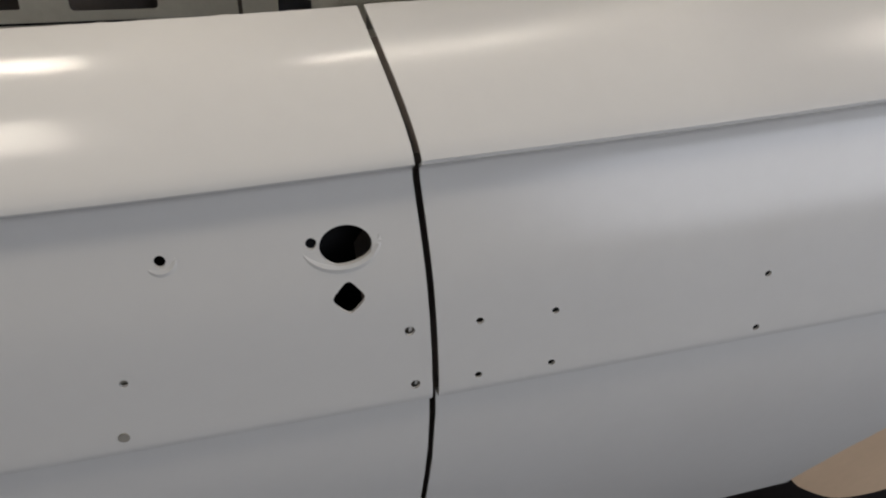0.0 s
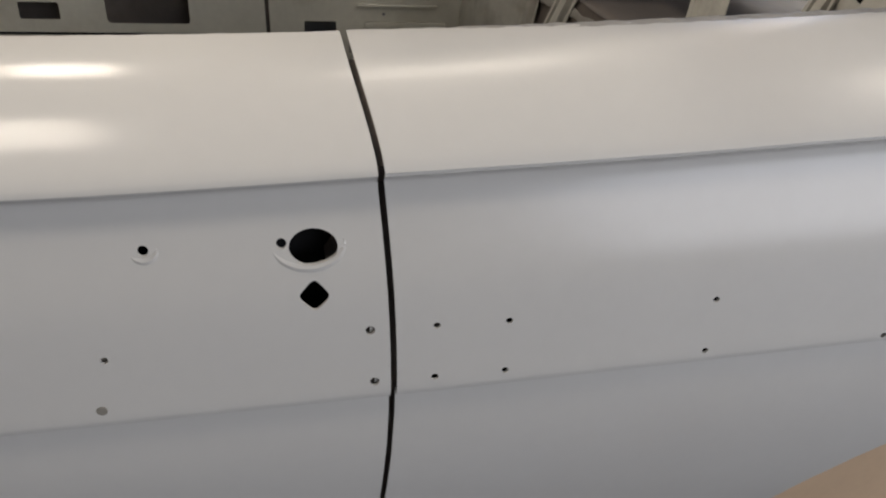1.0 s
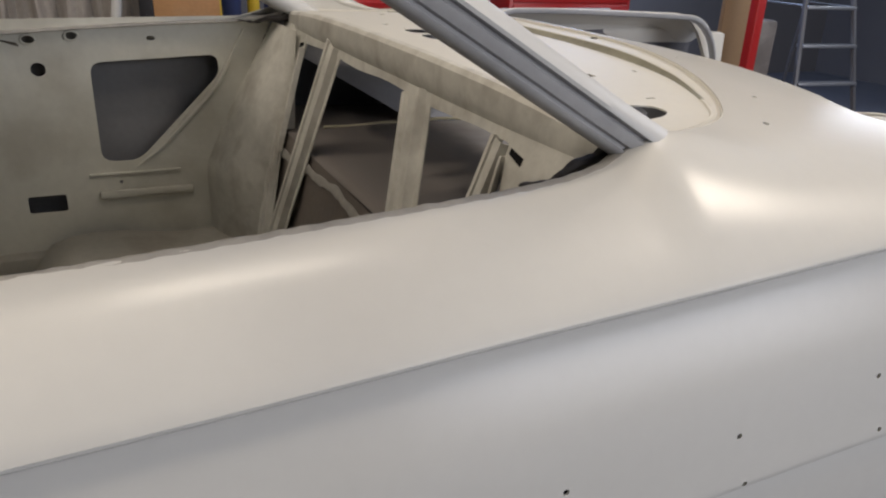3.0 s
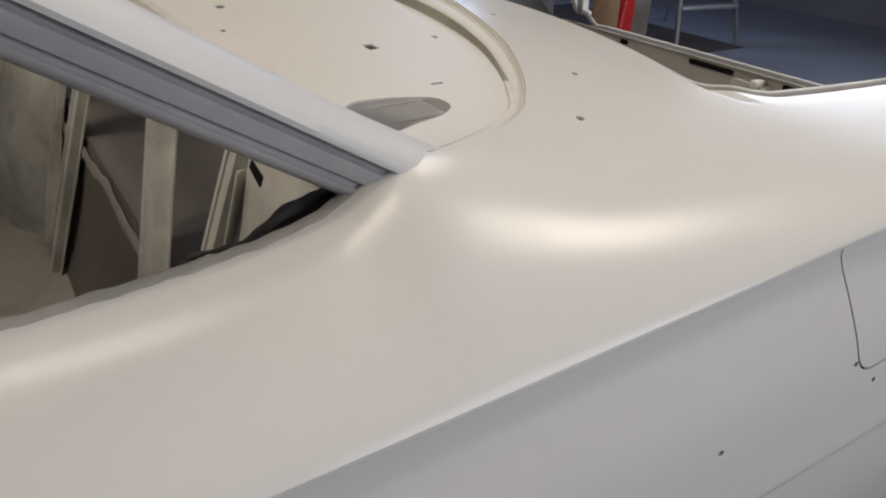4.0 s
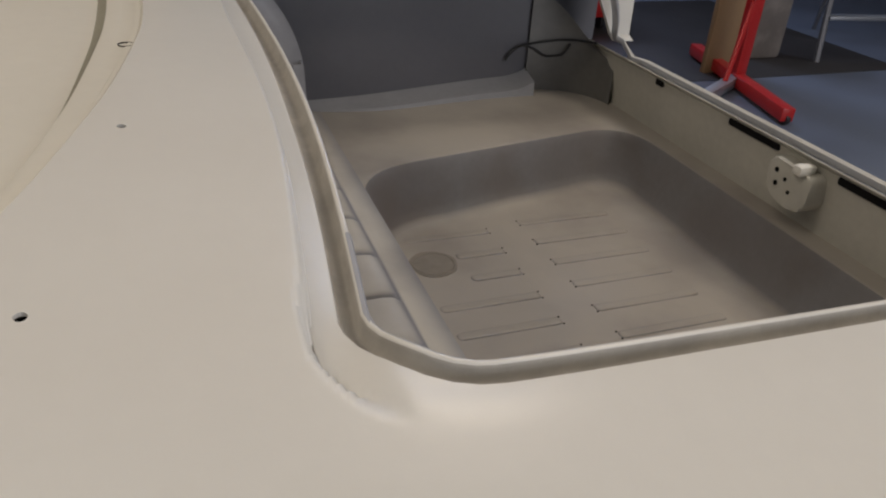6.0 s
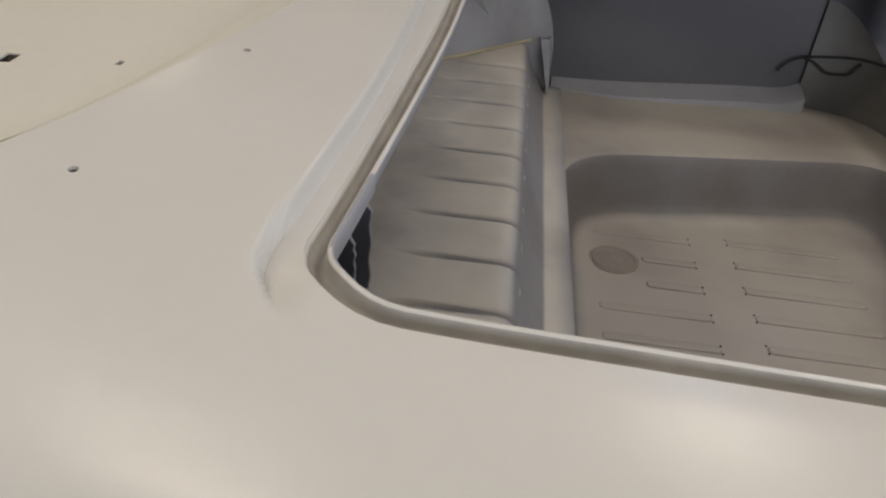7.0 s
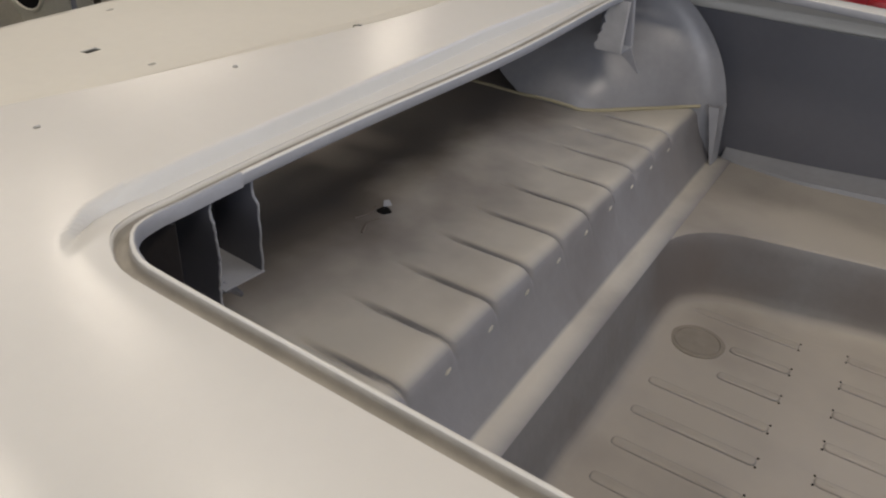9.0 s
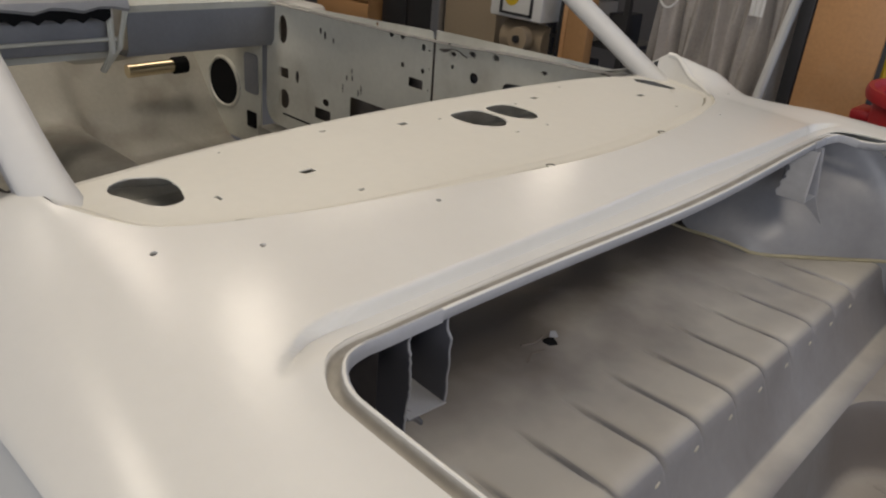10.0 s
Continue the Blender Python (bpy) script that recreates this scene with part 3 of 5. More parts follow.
for (cx, cz, rx, rz, a0, a1, r) in ((-0.107, 0.8275, 0.0295, 0.0205, 172, 395, 0.0042), (-0.2345, 0.8265, 0.0105, 0.009, 180, 400, 0.0036)):
    pts = []
    for k in range(29):
        a = radians(a0 + (a1 - a0) * k / 28)
        x, z = cx + rx * math.cos(a), cz + rz * math.sin(a)
        pts.append((x, skin_y(x, z) + 0.0003, z))
    part("handle_rim", tube(bmesh.new(), pts, r, 8, taper=lambda t: max(0.12, math.sin(math.pi * t) ** 0.6)), DOORP, car)
for x, z, w in ((-0.056, 0.7495, 0.0), (-0.0515, 0.697, 0.0)):
    part("clip_remnant", box(bmesh.new(), x - 0.0015, x + 0.0015, skin_y(x, z) + 0.001, skin_y(x, z) + 0.004, z - 0.0042, z + 0.0042), PAINT, car)
part("filled_hole", prism(bmesh.new(), circle(-0.2814, 0.6897, 0.0044, 14), lambda u, v: (u, -0.0101, v), lambda u, v: (u, -0.003, v)), SEAM, car, "gray filled trim hole")
# Added plate close behind the door's trim hole, so it reads mid-toned.
part("hole_backing", box(bmesh.new(), -0.288, -0.258, 0.003, 0.005, 0.725, 0.752), FILLER, car, smooth=False)
# Unseen black plate that makes the handle holes read dark.
part("handle_shade_plate", box(bmesh.new(), -0.17, -0.07, 0.045, 0.048, 0.755, 0.86), DARK, car, smooth=False)
# door jambs behind the gaps, dark brown for the gaps' shade
for far in (False, True):
    rows = []
    for z in np.linspace(0.4, 0.95, 30):
        y = skin_y(-0.04, z) if z < crease_z(-0.04) - 0.003 else 0.0215 + (belt_y(-0.05) - 0.0215) * min(1, ((z - crease_z(-0.04) + 0.003) / (belt_z(-0.05) - crease_z(-0.04))) ** 1.6)
        g = gap_x(z)
        row = [(g - 0.05, y + 0.03, z - 0.012), (g - 0.012, y + 0.013, z - 0.006), (g + 0.012, y + 0.013, z - 0.006), (g + 0.05, y + 0.03, z - 0.012)]
        rows.append([mirrored(p) if far else Vector(p) for p in row])
    part("door_jamb", sheet(rows, 0.002, towards=IN), BROWNGRAY, car)
# small trim holes in the deck
bm = bmesh.new()
for x, y, size in ((0.865, 0.21, 0.0042), (0.934, 0.298, 0.0036), (0.983, 0.512, 0.0036), (0.985, 0.735, 0.0036)):
    for yy in (y, 2 * MID - y):
        prism(bm, circle(x, yy, size, 12), lambda u, v: (u, v, 0.9), lambda u, v: (u, v, 1.2))
        # Black cups below the holes paint their inner shade.
        zz = top_z(x, yy) - 0.0024
        rows = [[(x + r * u, yy + r * v, zz - d) for u, v in circle(0, 0, 1, 12)] for r, d in ((0.0075, 0), (0.0075, 0.014), (0.0002, 0.015))]
        part("hole_shade_cup", sheet([row + row[:1] for row in rows]), DARK, car)
prism(bm, circle(0.66, 0.158, 0.0035, 10), lambda u, v: (u, v, 0.9), lambda u, v: (u, v, 1.2))
cut(deck, bm)
# welded seams between quarter and deck panel
for far in (False, True):
    pts = [(x, 0.272 - 0.006 * (x - 0.94), top_z(x, 0.272) + 0.0005) for x in np.linspace(0.955, 1.06, 12)]
    part("panel_seam", tube(bmesh.new(), [mirrored(p) if far else p for p in pts], 0.0015, 6, taper=lambda t: 0.5 + 0.5 * math.sin(math.pi * t)), BARE, car)

sill = along(SILL, N)
TRAY_Z = 1.034
tray_z = smooth_curve([0.16, 0.28, 0.33, 0.46, 0.71, MID], [1.0145, 1.0225, 1.0265, 1.0335, 1.039, 1.04])
rows, walls = [], []
for i in range(N + 1):
    a, b = np.array(win[i]), np.array(sill[i])
    top, low = top_z(*a), tray_z(b[1]) + 0.0008
    deep = ease((b[1] - 0.27) / 0.14)
    ledge = (top - 0.0052) * deep + (0.4 * top + 0.6 * low - 0.001) * (1 - deep)
    foot = low - 0.003 * deep
    shape = [(-0.012, top + 0.0004), (0.008, top - 0.0003), (0.022, top - 0.0018), (0.03, top - 0.0034), (0.13, top - 0.0038), (0.15, min(top - 0.0042, ledge + 0.0006)), (0.35, ledge + 0.0004),
             (0.54, ledge), (0.57, ledge - 0.0004), (0.585, ledge - 0.0016 * deep - 0.0002)]
    rows.append([(*(a + (b - a) * s), z) for s, z in shape])
    bottom = [(0.58, ledge - 0.0012 * deep), (0.64, foot + 0.5 * (ledge - foot)), (0.73, foot + 0.0008), (0.76, foot), (0.82, foot - 0.004)]
    walls.append([(*(a + (b - a) * s), z) for s, z in bottom])
for band in (rows, walls):
    band += [[tuple(mirrored(p)) for p in r] for r in reversed(band[:-1])]
part("rear_window_channel", sheet(rows, 0.002, towards=(0.9, MID, 0.2)), TRAY, car, "cream rear window channel")
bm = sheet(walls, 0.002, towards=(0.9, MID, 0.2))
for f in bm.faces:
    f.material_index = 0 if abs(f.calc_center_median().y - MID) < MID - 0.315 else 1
part("channel_wall", bm, [OLIVE, TRAY], car, "olive wall of the window channel, dirt and shade painted in")

# package tray, with speaker openings and slots
front = [(0.64 - 0.012 * crown(y), y) for y in np.linspace(0.2, MID, N + 1)]
rows = []
for i in range(N + 1):
    a, b = np.array(front[i]), np.array(win[i]) + 0.74 * (np.array(sill[i]) - np.array(win[i]))
    dip = 0.0022 * ease((b[1] - 0.27) / 0.14)
    rows.append([(*(a + (b - a) * t), tray_z((a + (b - a) * t)[1]) - dip * ease((t - 0.9) / 0.1)) for t in list(np.linspace(0, 0.9, 11)) + [0.93, 0.96, 0.98, 1.0]])
rows += [[tuple(mirrored(p)) for p in r] for r in reversed(rows[:-1])]
tray = part("package_tray", sheet(rows, 0.002, towards=(0.8, MID, 0.2)), TRAY, car, "cream package tray with speaker openings")


def flat_cut(ob, outline, z, deep=0.05):
    cut(ob, prism(bmesh.new(), outline, lambda u, v: (u, v, z - deep), lambda u, v: (u, v, z + deep)))


SPEAKER = rounded([(0.6565, 0.276), (0.686, 0.315), (0.73, 0.3125), (0.769, 0.299), (0.772, 0.276), (0.752, 0.259), (0.727, 0.253), (0.69, 0.2385), (0.668, 0.248)], 0.016)
for far in (False, True):
    flat_cut(tray, [(u, 2 * MID - v if far else v) for u, v in SPEAKER], TRAY_Z)
    y0, y1 = (0.907, 0.978) if far else (0.815, 0.895)
    flat_cut(tray, rounded([(0.698, y0), (0.698, y1), (0.77, y1), (0.805, (y0 + y1) / 2), (0.77, y0)], 0.03), TRAY_Z)
    for x, y, a, b in ((0.786, 0.464, 0.0065, 0.011), (0.7, 0.716, 0.0055, 0.009), (0.878, 0.48, 0.003, 0.005), (0.789, 0.331, 0.007, 0.0025), (0.662, 0.584, 0.003, 0.006), (0.832, 0.85, 0.003, 0.004), (0.712, 0.79, 0.003, 0.004), (0.655, 0.411, 0.002, 0.002)):
        y = 2 * MID - y if far else y
        flat_cut(tray, [(x - a, y - b), (x + a, y - b * 0.8), (x + a, y + b), (x - a, y + b)], TRAY_Z)

# trunk opening: gutter wall, gutter and upstanding flange
profile = [(0.0225, 0.0004), (0.0213, -0.0004), (0.0204, -0.003), (0.0196, -0.008), (0.0172, -0.0112), (0.0125, -0.0122), (0.0075, -0.0112), (0.0042, -0.007), (0.0028, 0.0), (0.0024, 0.0026), (0.0018, 0.0034), (0.0008, 0.0034), (0.0002, 0.0024), (0.0004, -0.0085), (0.003, -0.0105), (0.03, -0.013)]
rings = [outset(half_lip, d * NARROW if d > 0.003 else d) for d, _ in profile]
rows = []
for i, b in enumerate(half_lip):
    o = outset(half_lip, RIM * NARROW)[i]
    rows.append([(*rings[k][i], deck_z(*o) + dz) for k, (d, dz) in enumerate(profile)])
last = rows[-1]
for k in range(1, 9):
    a = 0.5 * math.pi * k / 8
    rows.append([(1.94 + 0.15 * math.sin(a), p[1], p[2] - 0.192 * (1 - math.cos(a))) for p in last])
last = rows[-1]
for k, y in enumerate(np.linspace(0.25, MID, 20)):
    f = min(1, (k + 1) / 3)
    rows.append([(2.09 + f * (0.235 - p[1]) + 0.03 * f, y + (1 - f) * (p[1] - 0.235), p[2]) for p in last])
rows += [[(p[0], 2 * MID - p[1], p[2] + far_lift(min(p[0], 1.94), 2 * MID - r[0][1])) for p in r] for r in reversed(rows[1:-1])]
bm = sheet(rows, 0.0012, closed=True, towards=(1.5, MID, 0.2))
across = len(profile) - 1
for n, f in enumerate(bm.faces):
    place = n % across if n < len(rows) * across else (n - len(rows) * across) % (across + 2)
    if 2 <= place <= 8:
        f.material_index = 1
    elif place > 11:
        f.material_index = 2
part("trunk_opening_flange", bm, [PAINT, GUTTER, GRAYP], car, "white trunk lip with a gutter darkened by grime and painted shade")
# reinforcement plate along the lip at each front corner
for far in (False, True):
    rows = []
    for i in range(25, 38):
        row = []
        for d, z in ((0.002, 0.0026), (0.0014, 0.0037), (-0.0002, 0.0036), (-0.0012, 0.002), (-0.0014, -0.0055), (-0.001, -0.0105)):
            x, y = outset(half_lip, d)[i]
            p = (x, y, deck_z(*outset(half_lip, RIM)[i]) - 0.0002 + z)
            row.append(mirrored(p) if far else Vector(p))
        rows.append(row)
    bm = sheet(rows, 0.001, towards=(1.5, MID, 0.2))
    for f in bm.faces:
        f.material_index = 1 if abs(f.normal.z) < 0.5 else 0
    part("lip_reinforcement", bm, [PAINT, GRAYP], car, "plate welded along the trunk lip")

# rear pillars and roof
PILLAR = [(0.582, 0.176), (0.584, 0.163), (0.594, 0.157), (0.599, 0.1565), (0.602, 0.161), (0.608, 0.161), (0.611, 0.156), (0.622, 0.154), (0.632, 0.1535), (0.635, 0.159), (0.641, 0.159), (0.644, 0.152), (0.651, 0.151),
          (0.662, 0.155), (0.675, 0.164), (0.684, 0.177), (0.688, 0.19), (0.682, 0.2), (0.664, 0.21), (0.645, 0.214), (0.62, 0.214), (0.597, 0.205)]
LEAN = Vector((-0.858, 0.018, 0.512))
for far in (False, True):
    rows = []
    for s in list(np.linspace(-0.05, 0.12, 14)) + list(np.linspace(0.15, 0.7, 12)):
        flare = 0.018 * max(0.0, 1 - (s + 0.05) / 0.15) ** 2
        row = [Vector((u + flare * max(0, u - 0.648) / 0.04, v + 0.5 * flare * max(0, v - 0.165) / 0.045 * (u > 0.65), 1.027)) + LEAN * s for u, v in PILLAR]
        row = [mirrored(p) if far else p for p in row]
        rows.append(row + row[:1])
    bm = sheet(rows)
    for n, f in enumerate(bm.faces):
        f.material_index = 1 if n % len(PILLAR) < 11 else 0
    part("rear_pillar", bm, [PILLARP, PILLARG], car, "sloping rear pillar with a gray drip channel", sharp=50)
# Unseen roof, its sides drawn in so that lamp light passes.
bm = bmesh.new()
rows = []
for x in np.linspace(-1.0, 0.16, 24):
    t = (x + 1.0) / 1.16
    rows.append([(x, y, 1.405 + 0.02 * crown(y) - 0.06 * max(0, t - 0.6) ** 2 / 0.16 - 0.05 * max(0, 0.25 - t) ** 2 / 0.06) for y in np.linspace(0.17 + 0.13 * ease((0.12 - x) / 0.25), 2 * MID - 0.17 - 0.13 * ease((0.12 - x) / 0.25), 20)])
part("roof_panel", sheet(rows, 0.004, towards=(0, MID, 0)), PAINT, car)

# rolled bead behind the far pillar
pts = [(x, 2 * MID - y - 0.004, top_z(x, 2 * MID - y + 0.006) + 0.001) for x, y in win if 0.675 < x < 0.845]
part("rolled_bead", tube(bmesh.new(), pts, 0.006, 10, taper=lambda t: 1 - 0.6 * ease((t - 0.7) / 0.3)), PAINT, car)

rows = [[(x, 2 * MID - y - 0.004, top_z(x, 2 * MID - y + 0.006)), (x, 2 * MID - y - 0.005, 0.5 * top_z(x, 2 * MID - y + 0.006) + 0.5 * top_z(x, y)), (x, 2 * MID - y - 0.008, top_z(x, y) - 0.003)] for x, y in win if x < 0.87]
part("bead_web", sheet(rows, 0.0015, towards=(0.8, 2.2, 1.0)), PAINT, car)

# black tube paints the slit's shade at the near pillar's foot; rough welded edge
near_edge = [(x, y) for x, y in win if x < 0.8]
part("crevice_shade", tube(bmesh.new(), [(x, y + 0.0012, top_z(x, y) + 0.0006) for x, y in near_edge if x < 0.735], 0.0022, 6, taper=lambda t: 1 - 0.75 * t), DARK, car)
part("weld_edge", tube(bmesh.new(), [(x, y - 0.003, top_z(x, y - 0.003) + 0.0003 + 0.0005 * math.sin(300 * x)) for x, y in near_edge], 0.0018, 6, taper=lambda t: 1 - 0.6 * t), BARE, car)

# rolled flange at the belt of the side window openings
for far in (False, True):
    for x0, x1 in ((-1.2, -0.072), (-0.062, 0.625)):
        rows = []
        for x in np.linspace(x0, x1, 40 if far else 170):
            y, z = belt_y(x) + 0.0009 * math.sin(211 * x) * math.sin(67 * x), belt_z(x) + foot_rise(x, belt_y(x)) + 0.0006 * math.sin(173 * x) * math.sin(59 * x)
            row = [(x, y - 0.0045, top_z(x, y - 0.0045) - 0.001), (x, y - 0.004, top_z(x, y - 0.004) + 0.0016), (x, y + 0.001, z + 0.0018), (x, y + 0.006, z + 0.0008), (x, y + 0.009, z - 0.001), (x, y + 0.0105, z - (0.003 if far else 0.006)), (x, y + 0.011, z - (0.004 if far else 0.02))]
            rows.append([mirrored(p) if far else Vector(p) for p in row])
        part("belt_flange", sheet(rows, 0.0015, towards=(0, MID, 0.5)), FLANGE, car)

# dark tube between the pillar's foot and the belt: old sealer and painted shade
for far in (False, True):
    pts = [(x, belt_y(x) + 0.018 + 0.012 * ease((x - 0.5) / 0.1), belt_z(x) - 0.004 + 0.003 * math.sin(90 * x)) for x in np.linspace(0.5, 0.645, 30)]
    part("dark_foot_strip", tube(bmesh.new(), [mirrored(p) if far else p for p in pts], 0.0125, 8, taper=lambda t: 0.12 + 0.88 * ease(t) + 0.06 * math.sin(40 * t)), BLACKSHADE, car, "black strip of old sealer and painted shade")
# two ridges added beside the belt so that reflections streak there
for off, x0, x1 in ((0.011, 0.4, 0.66), (0.021, 0.3, 0.6)):
    for far in (False, True):
        pts = [(x, belt_y(x) - off, top_z(x, belt_y(x) - off) - 0.0006) for x in np.linspace(x0, x1, 40)]
        part("highlight_ridge", tube(bmesh.new(), [mirrored(p) if far else p for p in pts], 0.0022, 8, taper=lambda t: 0.3 + 0.7 * math.sin(math.pi * t)), PAINT, car)

# seat-back bulkhead under the tray
def edge_x(y):
    return 0.636 - 0.012 * crown(y)


rows = [[(edge_x(y) + dx, y, tray_z(min(y, 2 * MID - y)) - 0.001 + dz) for dx, dz in ((0.007, 0.0012), (-0.003, 0.0002), (-0.008, -0.006), (-0.009, -0.03), (-0.004, -0.05), (0.004, -0.062), (0.03, -0.07))] for y in np.linspace(0.2, 2 * MID - 0.2, 60)]
part("bulkhead_beam", sheet(rows, 0.002, towards=(0.9, MID, 0.8)), BARP, car)


def hat_bar(name, a, b, wide, deep=0.012):
    """A pressed channel bar from a to b: two flanges and a raised middle."""
    a, b = Vector(a), Vector(b)
    d = (b - a).normalized()
    side = Vector((0, 1, 0)) - d * d.y
    side.normalize()
    face = side.cross(d)
    face = -face if face.x > 0 else face
    cross = [(-0.5, 0), (-0.3, 0), (-0.24, 1), (0.1, 1), (0.16, 0.1), (0.24, 0.1), (0.3, 1), (0.42, 1), (0.5, 0)]
    rows = [[a + (b - a) * t + side * wide * u + face * deep * v for u, v in cross] for t in np.linspace(0, 1, 8)]
    return part(name, sheet(rows, 0.002, towards=(0.9, MID, 0.8)), BARP, car)


def back_x(z):
    """The leaning plane of the seat back."""
    return 0.628 - 0.267 * (0.985 - z)


for ya, za, yb, zb, wide in ((1.535, 0.985, 1.36, 0.46, 0.075), (1.162, 0.985, 1.29, 0.44, 0.088), (0.698, 0.975, 0.58, 0.6, 0.094), (0.403, 0.965, 0.45, 0.7, 0.042)):
    hat_bar("bulkhead_bar", (back_x(za), ya, za), (back_x(zb), yb, zb), wide, 0.014)
# face of the beam between the tray and the bars
rows = [[(back_x(z) - 0.002, y, z + 0.003 * math.sin(17 * y) * (z < 0.98)) for z in (tray_z(min(y, 2 * MID - y)) - 0.012, 1.0, 0.985, 0.966)] + [(back_x(0.966) + 0.012, y, 0.964)] for y in np.linspace(0.22, 2 * MID - 0.22, 80)]
part("bulkhead_face", sheet(rows, 0.002, towards=(0.9, MID, 0.8)), BARP, car)
# ragged front edge of the trunk shelf behind the bars
way = along([(1.4, 0.694), (1.363, 0.698), (1.284, 0.702), (1.2, 0.712), (1.08, 0.716), (0.97, 0.7256), (0.86, 0.7177), (0.71, 0.7175), (0.5, 0.716), (0.3, 0.716)], 60)
rows = [[(back_x(z) + 0.004, y, z + 0.008 + 0.003 * math.sin(60 * y)), (back_x(z), y, z), (back_x(z) - 0.001, y, z - 0.011 - 0.004 * math.sin(37 * y) * math.sin(83 * y))] for y, z in way]
part("shelf_front_lip", sheet(rows, 0.002), FLANGE, car, "ragged pale edge of the trunk shelf")
# gussets at both ends of the beam, each with a black patch as slot shade
for far in (False, True):
    outline = rounded([(0.16, 1.02), (0.385, 0.985), (0.392, 0.955), (0.377, 0.9), (0.38, 0.7), (0.17, 0.7), (0.15, 0.98)], 0.012, 3)
    f = lambda v, y0=far: (2 * MID - v) if y0 else v
    part("bulkhead_gusset", prism(bmesh.new(), outline, lambda u, v: (back_x(v) - 0.004, f(u), v), lambda u, v: (back_x(v) + 0.001, f(u), v)), BARP, car, smooth=False)
    part("gusset_slot_patch", prism(bmesh.new(), [(0.38, 0.9625), (0.348, 0.957), (0.35, 0.947), (0.382, 0.955)], lambda u, v: (back_x(v) - 0.0055, f(u), v), lambda u, v: (back_x(v) - 0.003, f(u), v)), DARK, car, smooth=False)
    part("gusset_fold", sheet([[(back_x(z) - 0.003, f(0.392), z), (back_x(z) - 0.014, f(0.39), z), (back_x(z) - 0.015, f(0.384), z)] for z in np.linspace(0.7, 0.95, 8)], 0.002), BARP, car)
# ---------------------------------------------------------------- trunk
RIBS = [0.571 + 0.108 * k for k in range(-2, 9)]


def rib_dip(x, y):
    """Pressed grooves across the shelf."""
    if not 1.07 < x < 1.275:
        return 0.0
    d = min(abs(y - r - 0.05 * (x - 1.12)) for r in RIBS)
    return -0.0105 * math.exp(-(d / 0.0048) ** 2) * ease((x - 1.075) / 0.1)


ys = sorted(set(list(np.linspace(0.1, 2 * MID - 0.1, 60)) + [r + o for r in RIBS for o in (-0.016, -0.011, -0.007, -0.0035, 0, 0.0035, 0.007, 0.011, 0.016)]))
shelf_x = list(np.linspace(0.568, 1.08, 14)) + list(np.linspace(1.095, 1.24, 14))
rows = []
for y in ys:
    row = [(x, y, 0.744 - 0.012 * max(0, x - 1.0) + 0.004 * math.sin(9 * x + 5 * y) * (x < 1.05) + rib_dip(x, y)) for x in shelf_x]
    row += [(1.252, y, 0.7385 + rib_dip(1.252, y)), (1.26, y, 0.733 + rib_dip(1.26, y)), (1.2655, y, 0.7245 + 0.8 * rib_dip(1.266, y)), (1.2685, y, 0.712 + 0.3 * rib_dip(1.266, y)), (1.28, y, 0.68), (1.3, y, 0.645), (1.311, y, 0.628), (1.315, y, 0.6225), (1.32, y, 0.6212), (1.36, y, 0.6205)]
    rows.append(row)
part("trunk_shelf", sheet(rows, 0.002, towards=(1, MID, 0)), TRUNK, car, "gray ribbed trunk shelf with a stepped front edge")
for r in RIBS:
    bm = bmesh.new()
    bmesh.ops.create_uvsphere(bm, u_segments=8, v_segments=6, radius=0.0042)
    bmesh.ops.transform(bm, matrix=Matrix.Translation((1.2695, r - 0.016, 0.712)) @ pose(0, 0, 0, 14) @ Matrix.Diagonal((0.6, 2.1, 0.9, 1)), verts=bm.verts)
    part("spot_weld", bm, FILLER, car)

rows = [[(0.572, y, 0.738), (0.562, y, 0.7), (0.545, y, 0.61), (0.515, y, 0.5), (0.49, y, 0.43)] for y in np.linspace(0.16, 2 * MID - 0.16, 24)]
part("seat_riser_panel", sheet(rows, 0.002), BROWNGRAY, car, "brown-gray panel behind the rear seat")
TUB = rounded([(1.349, 0.33), (1.352, 1.31), (2.09, 1.45), (2.09, 0.33)], [0.13, 0.15, 0.14, 0.12], 9)
cxy = np.array((1.74, 0.9))
RIM_BOX = rounded([(1.335, 0.03), (1.335, 1.75), (2.15, 1.75), (2.15, 0.03)], 0.02, 9)
rows = []
for p, q in zip(TUB, RIM_BOX):
    p, q = np.array(p), np.array(q)
    inward = (cxy - p) / np.linalg.norm(cxy - p)
    row = [(*q, 0.6205), (*(q + (p - q) * 0.35), 0.6205)]
    row += [(*(p - inward * d), z) for d, z in ((0.012, 0.6206), (0.006, 0.6204), (0.001, 0.6185), (-0.004, 0.611), (-0.008, 0.598), (-0.014, 0.58), (-0.024, 0.55), (-0.034, 0.522), (-0.044, 0.505), (-0.058, 0.495), (-0.08, 0.4905), (-0.11, 0.4895))]
    end = np.array(row[-1][:2])
    row += [(*(cxy + (end - cxy) * s), 0.489) for s in (0.75, 0.5, 0.25, 0.02)]
    rows.append(row)
bm = sheet(rows, 0.002, closed=True)
for f in bm.faces:
    f.material_index = 1 if f.calc_center_median().z < 0.5 else 0
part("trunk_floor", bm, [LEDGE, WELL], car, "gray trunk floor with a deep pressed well")
